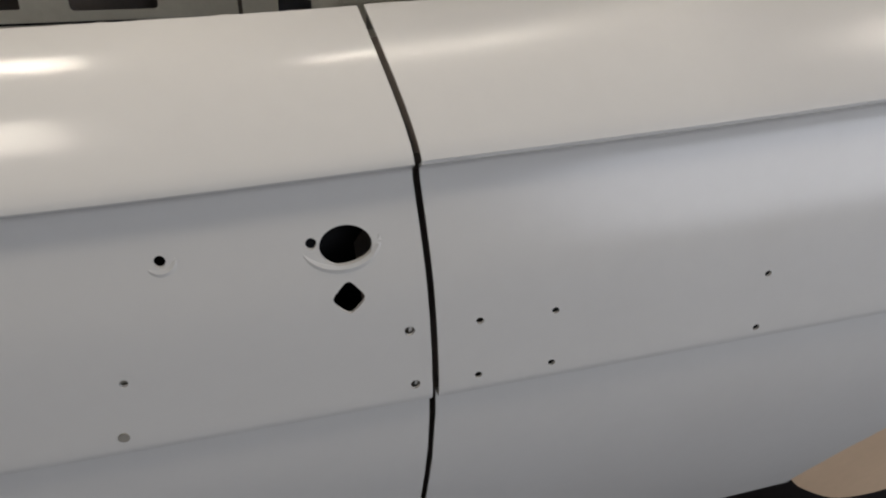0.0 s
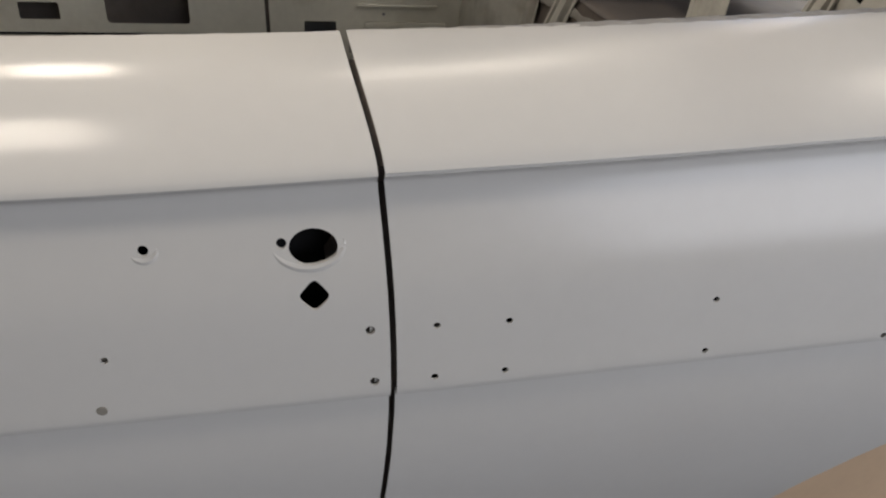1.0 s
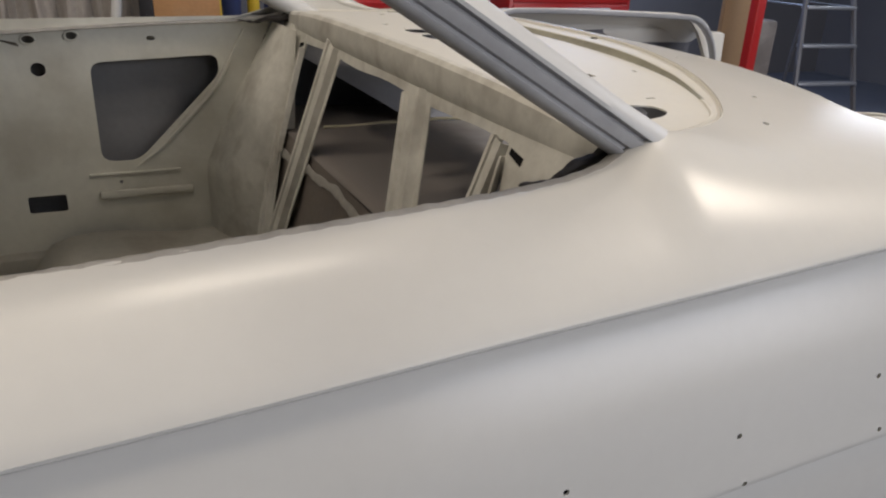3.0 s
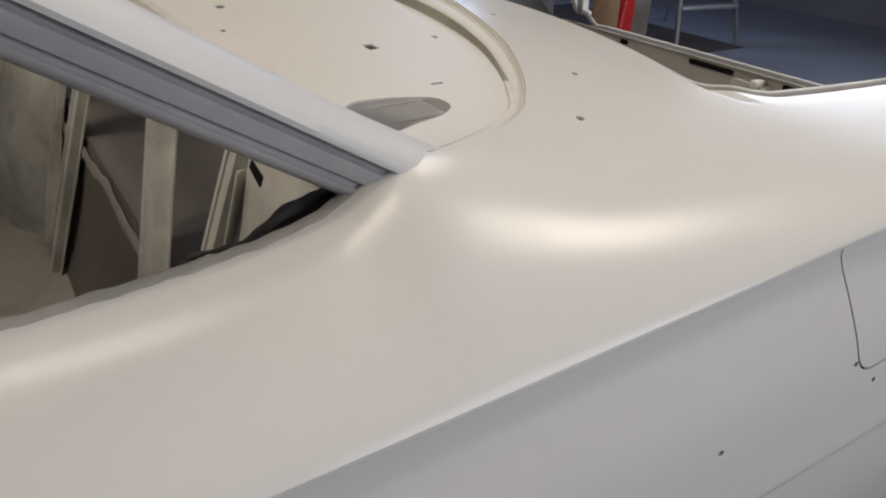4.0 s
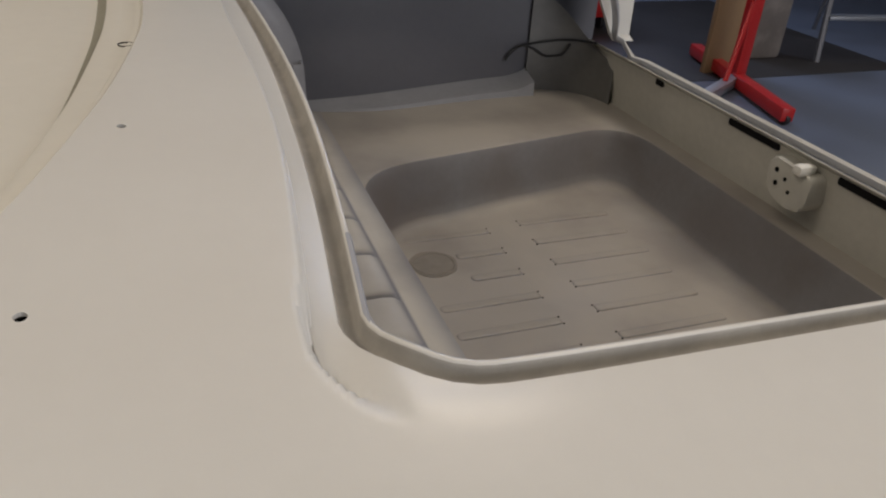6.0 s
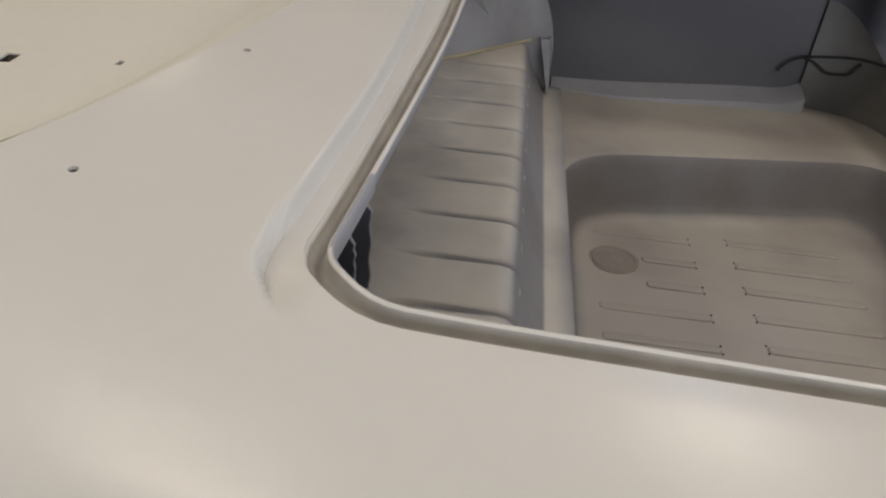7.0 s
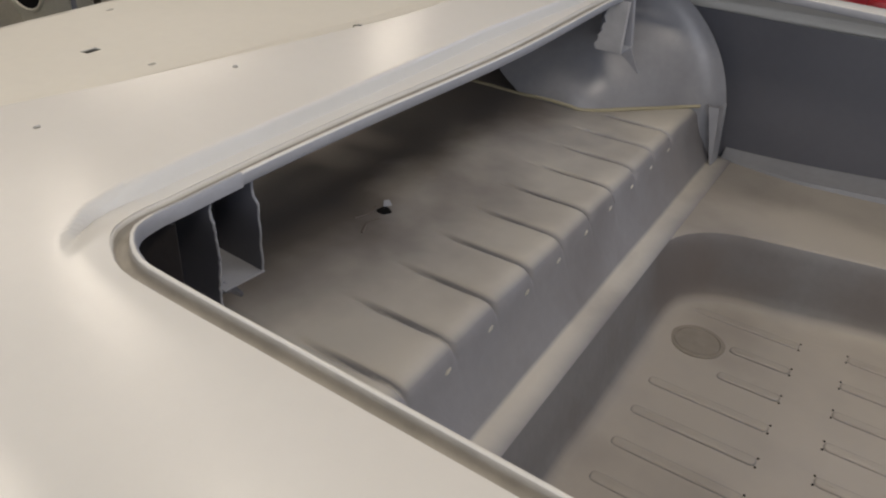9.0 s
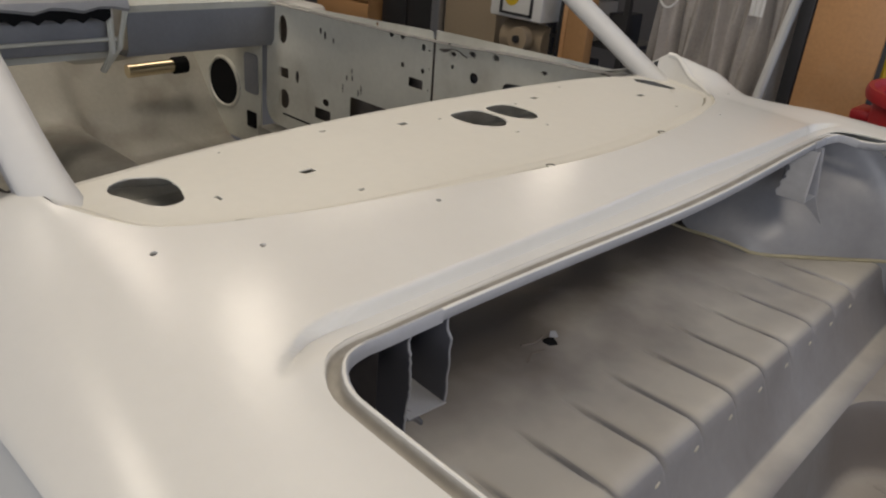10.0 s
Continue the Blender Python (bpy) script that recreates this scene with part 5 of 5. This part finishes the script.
part("heater_pipe", tube(bmesh.new(), [(-1.5, 1.24, 0.62), (-1.5, 1.44, 0.625)], 0.028, 12), BRASS, car, "shiny brass-coloured tube under the dash")
part("heater_pipe_end", tube(bmesh.new(), [(-1.5, 1.44, 0.625), (-1.5, 1.5, 0.627)], 0.036, 10), DARK, car)
# underbody rails and stands
for y in (0.42, 2 * MID - 0.42):
    part("frame_rail", box(bmesh.new(), -1.7, 0.55, y - 0.04, y + 0.04, 0.235, 0.3, 0.006), DARK, car)
part("rear_underbody", box(bmesh.new(), 0.55, 2.1, 0.35, 1.43, 0.44, 0.486, 0.01), DARK, car)
for y in (0.42, 2 * MID - 0.42):
    part("frame_rail", box(bmesh.new(), 0.55, 2.1, y - 0.04, y + 0.04, 0.3, 0.45, 0.006), DARK, car)


def jack_stand():
    st = thing("jack_stand", "black steel jack stand under the car's frame rail", "jack stand", group="stands under the car")
    bm = bmesh.new()
    for sx in (-1, 1):
        for sy in (-1, 1):
            tube(bm, [(sx * 0.1, sy * 0.1, 0.0), (sx * 0.03, sy * 0.03, 0.17)], 0.012, 6)
    part("base", bm, DARK, st)
    part("post", tube(bmesh.new(), [(0, 0, 0.1), (0, 0, 0.225)], 0.02, 10), DARK, st)
    part("saddle", box(bmesh.new(), -0.05, 0.05, -0.035, 0.035, 0.222, 0.236, 0.004), DARK, st)
    return st


first = jack_stand()
first.matrix_basis = Matrix.Translation((-1.2, 0.42, 0))
for x, y in ((-1.2, 2 * MID - 0.42), (0.35, 0.42), (0.35, 2 * MID - 0.42)):
    copy_thing(first, Matrix.Translation((x, y, 0)))

# brown masking paper hung in the near wheel arch
paper_low = smooth_curve([0.44, 0.475, 0.524, 0.624, 0.72, 1.3], [0.42, 0.355, 0.292, 0.243, 0.234, 0.234])
rows = []
for i in range(44):
    s = i / 43
    x = 0.445 + 0.81 * s
    top = 0.32 + 0.3 * math.sqrt(max(0, 1 - ((x - 0.85) / 0.42) ** 2))
    low = paper_low(x) + 0.004 * math.sin(18 * s)
    rows.append([(x, 0.05 + 0.03 * t + 0.004 * math.sin(9 * s + 4 * t), top + (low - top) * t) for t in np.linspace(0, 1, 12)])
part("masking_paper", sheet(rows, 0.001), PAPER, car, "brown masking paper covering the wheel arch")

# ---------------------------------------------------------------- garage
def slab(name, x0, x1, y0, y1, z0, z1, mat, label, cat):
    ob = part(name, box(bmesh.new(), x0, x1, y0, y1, z0, z1), mat, smooth=False)
    return tagged(ob, label, cat, kind="structure")


slab("floor", -7.5, 7.6, -5, 5.6, -0.1, 0, CONCRETE, "blue-gray sealed concrete garage floor", "floor")
slab("ceiling", -7.5, 7.6, -5, 5.6, 3.55, 3.65, CEIL, "plain pale garage ceiling", "ceiling")
slab("wall_north", -7.5, 7.6, 5.6, 5.7, 0, 3.55, WALLD, "dark gray garage wall", "wall")
slab("wall_south", -7.5, 7.6, -5.1, -5, 0, 3.55, WALLM, "brown board garage wall", "wall")
slab("wall_east", 7.6, 7.7, -5, 5.6, 0, 3.55, WALLD, "dark gray garage wall", "wall")
slab("wall_west", -7.6, -7.5, -5, 5.6, 0, 3.55, WALLM, "brown board garage wall", "wall")

# Added dark sheet: shade under the car put into its colour.
near_sheet = part("dark_floor_sheet", box(bmesh.new(), -2.2, 2.6, -1.6, 1.2, 0.0, 0.006, 0.002), DARKFLOOR)
tagged(near_sheet, "added dark brown sheet for the shade under the car", "floor mat")
# Second added sheet, which paints the dark floor at the back.
back_sheet = part("dark_floor_sheet", box(bmesh.new(), 3.5, 5.6, 3.45, 5.5, 0.0, 0.004, 0.001), DARKFLOOR)
tagged(back_sheet, "added dark brown sheet darkening the floor by the engine stand and tool chest", "floor mat")


# ---------------------------------------------------------------- things in the garage
def step_ladder(name, label, mat, high, wide=0.5, spread=0.95, steps_n=6):
    lad = thing(name, label, "ladder", group="step ladders")
    for s in (-1, 1):
        top = 0.14
        part("front_rail", tube(bmesh.new(), [(s * wide / 2, -spread / 2, 0), (s * top, -0.03, high)], 0.022, 6), mat, lad)
        part("rear_rail", tube(bmesh.new(), [(s * wide / 2, spread / 2, 0), (s * top, 0.05, high)], 0.016, 6), mat, lad)
        part("spreader", tube(bmesh.new(), [(s * 0.36 * wide, -spread * 0.27, 0.85), (s * 0.36 * wide, spread * 0.27, 0.85)], 0.008, 6), ALU, lad)
    for k in range(steps_n):
        f = (k + 1) / (steps_n + 0.6)
        w = wide / 2 + (0.14 - wide / 2) * f
        y = -spread / 2 + (spread / 2 - 0.03) * f
        part("tread", box(bmesh.new(), -w, w, y - 0.04, y + 0.045, f * high - 0.012, f * high + 0.012, 0.004), ALU, lad)
    part("top_cap", box(bmesh.new(), -0.18, 0.18, -0.09, 0.11, high - 0.02, high + 0.03, 0.01), mat, lad)
    return lad


alu = step_ladder("step_ladder", "dark gray step ladder standing open on concrete", STEELG, 1.85, 0.6, 0.9)
alu.matrix_basis = pose(5.45, 4.08, 0, 0, 0, -9)

stand = thing("engine_stand", "red steel engine stand with a crossed base", "engine stand", (4.12, 3.32, 0))
part("post", box(bmesh.new(), 4.085, 4.155, 3.285, 3.355, 0.05, 1.15, 0.006), RED, stand)
part("base_beam", box(bmesh.new(), -0.62, 0.62, -0.035, 0.035, 0.02, 0.09, 0.006, Matrix.Translation((4.12, 3.32, 0)) @ pose(0, 0, 0, 0, 0, 75.5)), RED, stand)
part("front_leg", box(bmesh.new(), 0, 0.5, -0.03, 0.03, 0.02, 0.08, 0.006, Matrix.Translation((4.12, 3.32, 0)) @ pose(0, 0, 0, 0, 0, 212)), ALU, stand)
part("brace", tube(bmesh.new(), [(4.12, 3.32, 0.55), (3.95, 3.21, 0.08)], 0.015, 6), RED, stand)
for dx, dy in ((-0.15, -0.58), (0.15, 0.58), (-0.4, -0.25)):
    part("caster", tube(bmesh.new(), [(4.12 + dx - 0.012, 3.32 + dy, 0.03), (4.12 + dx + 0.012, 3.32 + dy, 0.03)], 0.03, 12), BLACKM, stand)

can = thing("metal_can", "tall dark brown metal can on the floor", "can", (4.75, 3.9, 0))
part("body", box(bmesh.new(), 4.62, 4.88, 3.8, 4.0, 0, 0.75, 0.03), BROWNGRAY, can)
part("cap", tube(bmesh.new(), [(4.7, 3.9, 0.74), (4.7, 3.9, 0.8)], 0.03, 12), BLACKM, can)
board = part("cardboard_sheet", box(bmesh.new(), 4.1, 4.34, 3.58, 3.62, 0, 1.5, 0.006), CARD)
tagged(board, "brown cardboard sheet standing upright on the floor", "cardboard")
chest = thing("tool_chest", "long red steel tool chest with drawers", "tool chest", (3.6, 4.7, 0))
part("body", box(bmesh.new(), 3.0, 4.1, 4.6, 5.1, 0.1, 0.98, 0.01), RED, chest)
for k in range(5):
    d = part("drawer", box(bmesh.new(), 3.03, 4.07, 4.585, 4.602, 0.14 + 0.165 * k, 0.29 + 0.165 * k, 0.006), RED, chest)
    part("handle", box(bmesh.new(), 3.2, 3.9, 4.572, 4.584, 0.25 + 0.165 * k, 0.27 + 0.165 * k, 0.004), ALU, d)
for x in (3.1, 4.0):
    part("caster", tube(bmesh.new(), [(x, 4.7, 0.05), (x + 0.03, 4.7, 0.05)], 0.05, 12), BLACKM, chest)
    part("caster", tube(bmesh.new(), [(x, 5.0, 0.05), (x + 0.03, 5.0, 0.05)], 0.05, 12), BLACKM, chest)
tote = part("storage_tote", box(bmesh.new(), 3.05, 3.4, 4.65, 4.95, 0.98, 1.2, 0.03), BLUEP)
tagged(tote, "glossy blue plastic tote on the tool chest", "storage tote")

# open red drum beside the car
drum = thing("plastic_drum", "open red plastic drum standing beside the car", "drum", (1.2, 2.62, 0))
ring = [(0.0, 0.0), (0.25, 0.0), (0.27, 0.02), (0.27, 0.3), (0.28, 0.31), (0.28, 0.34), (0.27, 0.35), (0.275, 0.6), (0.285, 0.61), (0.285, 0.64), (0.275, 0.65), (0.285, 0.86), (0.31, 0.865), (0.315, 0.885), (0.31, 0.9), (0.295, 0.9), (0.285, 0.885), (0.265, 0.88), (0.255, 0.3), (0.0, 0.28)]
rows = [[(1.2 + r * math.cos(a), 2.62 + r * math.sin(a), z * 1.06) for r, z in ring] for a in np.linspace(0, 2 * math.pi, 40, endpoint=False)]
part("shell", sheet(rows, closed=True), DRUM, drum)
for s in (-1, 1):
    part("carry_handle", box(bmesh.new(), 1.2 + s * 0.3 - 0.035, 1.2 + s * 0.3 + 0.035, 2.56, 2.68, 0.83, 0.865, 0.01), DRUM, drum)

# along the far side, behind the car
ply = part("plywood_sheet", box(bmesh.new(), 0.43, 0.72, 3.3, 3.32, 0, 2.2, 0.002), PLY)
tagged(ply, "orange-brown plywood sheet standing on edge", "plywood")
post = part("wall_stud", box(bmesh.new(), 0.37, 0.425, 3.29, 3.34, 0, 3.55, 0.004), BLACKM)
tagged(post, "dark steel post from floor to ceiling", "post")
for x0, x1, y, mat, name, label, cat in ((0.74, 0.84, 3.42, NAVY, "fabric_roll", "navy fabric roll standing upright", "fabric roll"), (0.87, 0.93, 3.44, YELLOW, "vinyl_roll", "yellow vinyl roll standing upright", "vinyl roll"),
                                         (0.96, 1.05, 3.46, NAVY, "fabric_roll", "navy fabric roll standing upright", "fabric roll"), (1.08, 1.19, 3.46, TANB, "board", "tan board leaning upright beside rolls", "board"), (1.22, 1.42, 3.46, TEAL, "vinyl_roll", "dark teal vinyl roll standing upright", "vinyl roll")):
    r = (x1 - x0) / 2
    if cat == "board":
        ob = part(name, box(bmesh.new(), x0, x1, y, y + 0.02, 0, 2.1, 0.003), mat)
    else:
        bm = bmesh.new()
        for k in range(1):
            tube(bm, [((x0 + x1) / 2 + 0.02 * t, y + r, 2.0 * t) for t in np.linspace(0, 1, 8)], r, 18)
        ob = part(name, bm, mat)
    tagged(ob, label, cat, group="rolls against the wall" if cat != "board" else "")
trim = part("yellow_tape_edge", tube(bmesh.new(), [(0.735 + 0.004 * math.sin(25 * t), 3.4, 2.1 * t) for t in np.linspace(0, 1, 30)], 0.012, 6), YELLOW)
tagged(trim, "yellow and white edging strip hanging down", "edging strip")

# dusty plastic film hung in folds
film = thing("plastic_sheeting", "dusty translucent plastic sheeting hung in folds", "plastic sheeting", (-0.02, 3.5, 0))
for x0, x1 in ((-0.42, -0.13), (-0.16, 0.12), (0.09, 0.38)):
    rows = []
    for i in range(36):
        s = (x0 + (x1 - x0) * i / 35 + 0.42) / 0.8
        x = -0.42 + 0.8 * s
        rows.append([(x + 0.01 * math.sin(7 * z + 20 * s), 3.5 + 0.02 * (x0 < -0.3) + 0.04 * math.sin(34 * s + 1.5 * z) + 0.02 * math.sin(81 * s - 2 * z), z) for z in np.linspace(0.02, 3.5, 20)])
    part("sheet", sheet(rows, 0.002), FILM, film)
part("batten", box(bmesh.new(), -0.44, 0.4, 3.47, 3.54, 3.49, 3.55, 0.004), WOOD, film)
pipe = part("plastic_pipe", tube(bmesh.new(), [(0.16, 3.38, 0.0), (0.3, 3.4, 1.02), (0.42, 3.42, 1.9)], 0.022, 10), WHITEBOX)
tagged(pipe, "white plastic pipe leaning before the sheeting", "pipe")
rag = part("hanging_rag", sheet([[(0.12 + 0.06 * t, 3.4 + 0.006 * math.sin(14 * t + 5 * z), z) for t in np.linspace(0, 1, 6)] for z in np.linspace(1.0, 1.35, 8)], 0.003), WHITEBOX)
tagged(rag, "pale rag hanging from a hook", "rag")
rack = thing("steel_rack", "black steel rack crowded with dark parts", "rack", (-0.6, 3.5, 0))
for x in (-0.95, -0.5):
    for y in (3.4, 3.75):
        part("upright", box(bmesh.new(), x - 0.015, x + 0.015, y - 0.015, y + 0.015, 0, 1.9), BLACKM, rack)
for z in (0.3, 0.72, 1.2):
    part("shelf", box(bmesh.new(), -0.97, -0.48, 3.38, 3.77, z, z + 0.02), BLACKM, rack)
for x, w, z, h, mat in ((-0.92, 0.1, 0.74, 0.12, BLACKM), (-0.8, 0.12, 0.74, 0.2, WALLM), (-0.62, 0.1, 0.74, 0.16, BLACKM), (-0.9, 0.16, 0.32, 0.3, BLACKM)):
    ob = part("parts_box", box(bmesh.new(), x, x + w, 3.42, 3.6, z, z + h, 0.008), mat)
    tagged(ob, "small dark parts box on the steel rack", "box", group="boxes on the rack")
for x, r in ((-0.78, 0.012), (-0.83, 0.01), (-0.87, 0.014)):
    ob = part("steel_rod", tube(bmesh.new(), [(x, 3.33, 0), (x + 0.02, 3.36, 1.7)], r, 8), ALU if r < 0.013 else BLACKM)
    tagged(ob, "thin metal rod leaning on the rack", "rod", group="rods on the rack")
stud = part("timber_post", box(bmesh.new(), -0.75, -0.62, 3.24, 3.31, 0, 3.55, 0.004), WOOD)
tagged(stud, "rough orange timber post", "post")
part("side_slat", box(bmesh.new(), -0.78, -0.752, 3.24, 3.28, 0, 2.0, 0.003), PLY, stud, "pale timber slat")
cable = part("cable_loop", tube(bmesh.new(), [(-0.27 + 0.07 * math.sin(a), 3.36 + 0.13 * max(0.0, -math.cos(a)) ** 4, 1.12 - 0.14 * math.cos(a)) for a in np.linspace(-2.9, 2.9, 30)], 0.006, 6), WHITEBOX)
tagged(cable, "white cable hanging in a loop from the sheeting", "cable")

# compressor cabinet: white control box with a yellow label, motor and pulley below
comp = thing("compressor", "white and black shop compressor with a pulley", "compressor", (-1.07, 3.3, 0))
cbox = part("control_box", box(bmesh.new(), -1.28, -0.92, 3.24, 3.5, 0.8, 1.4, 0.012), WHITEBOX, comp)
part("door_frame", box(bmesh.new(), -1.2, -1.19, 3.225, 3.24, 0.82, 1.38), BLACKM, cbox)
part("door_frame", box(bmesh.new(), -0.99, -0.98, 3.225, 3.24, 0.82, 1.38), BLACKM, cbox)
part("door_frame", box(bmesh.new(), -1.2, -0.98, 3.225, 3.24, 0.82, 0.832), BLACKM, cbox)
part("yellow_label", prism(bmesh.new(), circle(-1.13, 0.93, 0.055, 20, 0.065), lambda u, v: (u, 3.236, v), lambda u, v: (u, 3.2395, v)), YELLOW, cbox)
part("label_mark", prism(bmesh.new(), circle(-1.13, 0.93, 0.022, 12, 0.035), lambda u, v: (u, 3.232, v), lambda u, v: (u, 3.2355, v)), WHITEBOX, cbox)
part("motor", tube(bmesh.new(), [(-1.25, 3.4, 0.68), (-0.95, 3.4, 0.68)], 0.09, 16), TANB, comp)
part("pulley", tube(bmesh.new(), [(-1.05, 3.22, 0.7), (-1.05, 3.28, 0.7)], 0.065, 20), TANB, comp)
part("hub", tube(bmesh.new(), [(-1.05, 3.2, 0.7), (-1.05, 3.3, 0.7)], 0.02, 10), BLACKM, comp)
part("tank", tube(bmesh.new(), [(-1.4, 3.4, 0.34), (-0.8, 3.4, 0.34)], 0.22, 20), BLACKM, comp)
for x in (-1.3, -0.9):
    part("foot", box(bmesh.new(), x - 0.03, x + 0.03, 3.28, 3.52, 0, 0.2), BLACKM, comp)
for x in (-1.24, -0.96):
    part("post", box(bmesh.new(), x - 0.015, x + 0.015, 3.39, 3.42, 0.5, 0.82), BLACKM, comp)
locker = part("steel_locker", box(bmesh.new(), -1.78, -1.36, 3.4, 3.9, 0, 2.0, 0.008), TANB)
tagged(locker, "plain tan steel locker", "locker")
gpost = part("steel_post", box(bmesh.new(), -1.86, -1.79, 3.36, 3.43, 0, 3.55, 0.004), ALU)
tagged(gpost, "gray steel post from floor to ceiling", "post")
cab = thing("dark_cabinet", "black steel cabinet with two doors", "cabinet", (-2.1, 3.5, 0))
part("body", box(bmesh.new(), -2.38, -1.88, 3.42, 3.9, 0, 1.8, 0.01), BLACKM, cab)
for x in (-2.37, -2.125):
    d = part("door", box(bmesh.new(), x, x + 0.235, 3.405, 3.418, 0.05, 1.75, 0.004), BLACKM, cab)
    part("handle", box(bmesh.new(), x + (0.2 if x < -2.2 else 0.02), x + (0.215 if x < -2.2 else 0.035), 3.39, 3.404, 0.8, 0.95), ALU, d)
crate = thing("wooden_crate", "orange-brown slatted wooden crate", "crate", (-2.65, 3.4, 0))
for k in range(7):
    part("slat", box(bmesh.new(), -2.95, -2.4, 3.3, 3.32, 0.02 + 0.17 * k, 0.17 + 0.17 * k, 0.004), WOOD, crate)
part("box", box(bmesh.new(), -2.93, -2.42, 3.325, 3.8, 0, 1.18), WOOD, crate)
cover = part("folded_cover", box(bmesh.new(), -3.3, -2.8, 3.1, 3.28, 0.0, 0.62, 0.04), WHITEBOX)
tagged(cover, "white folded cover in a tall stack", "cover")
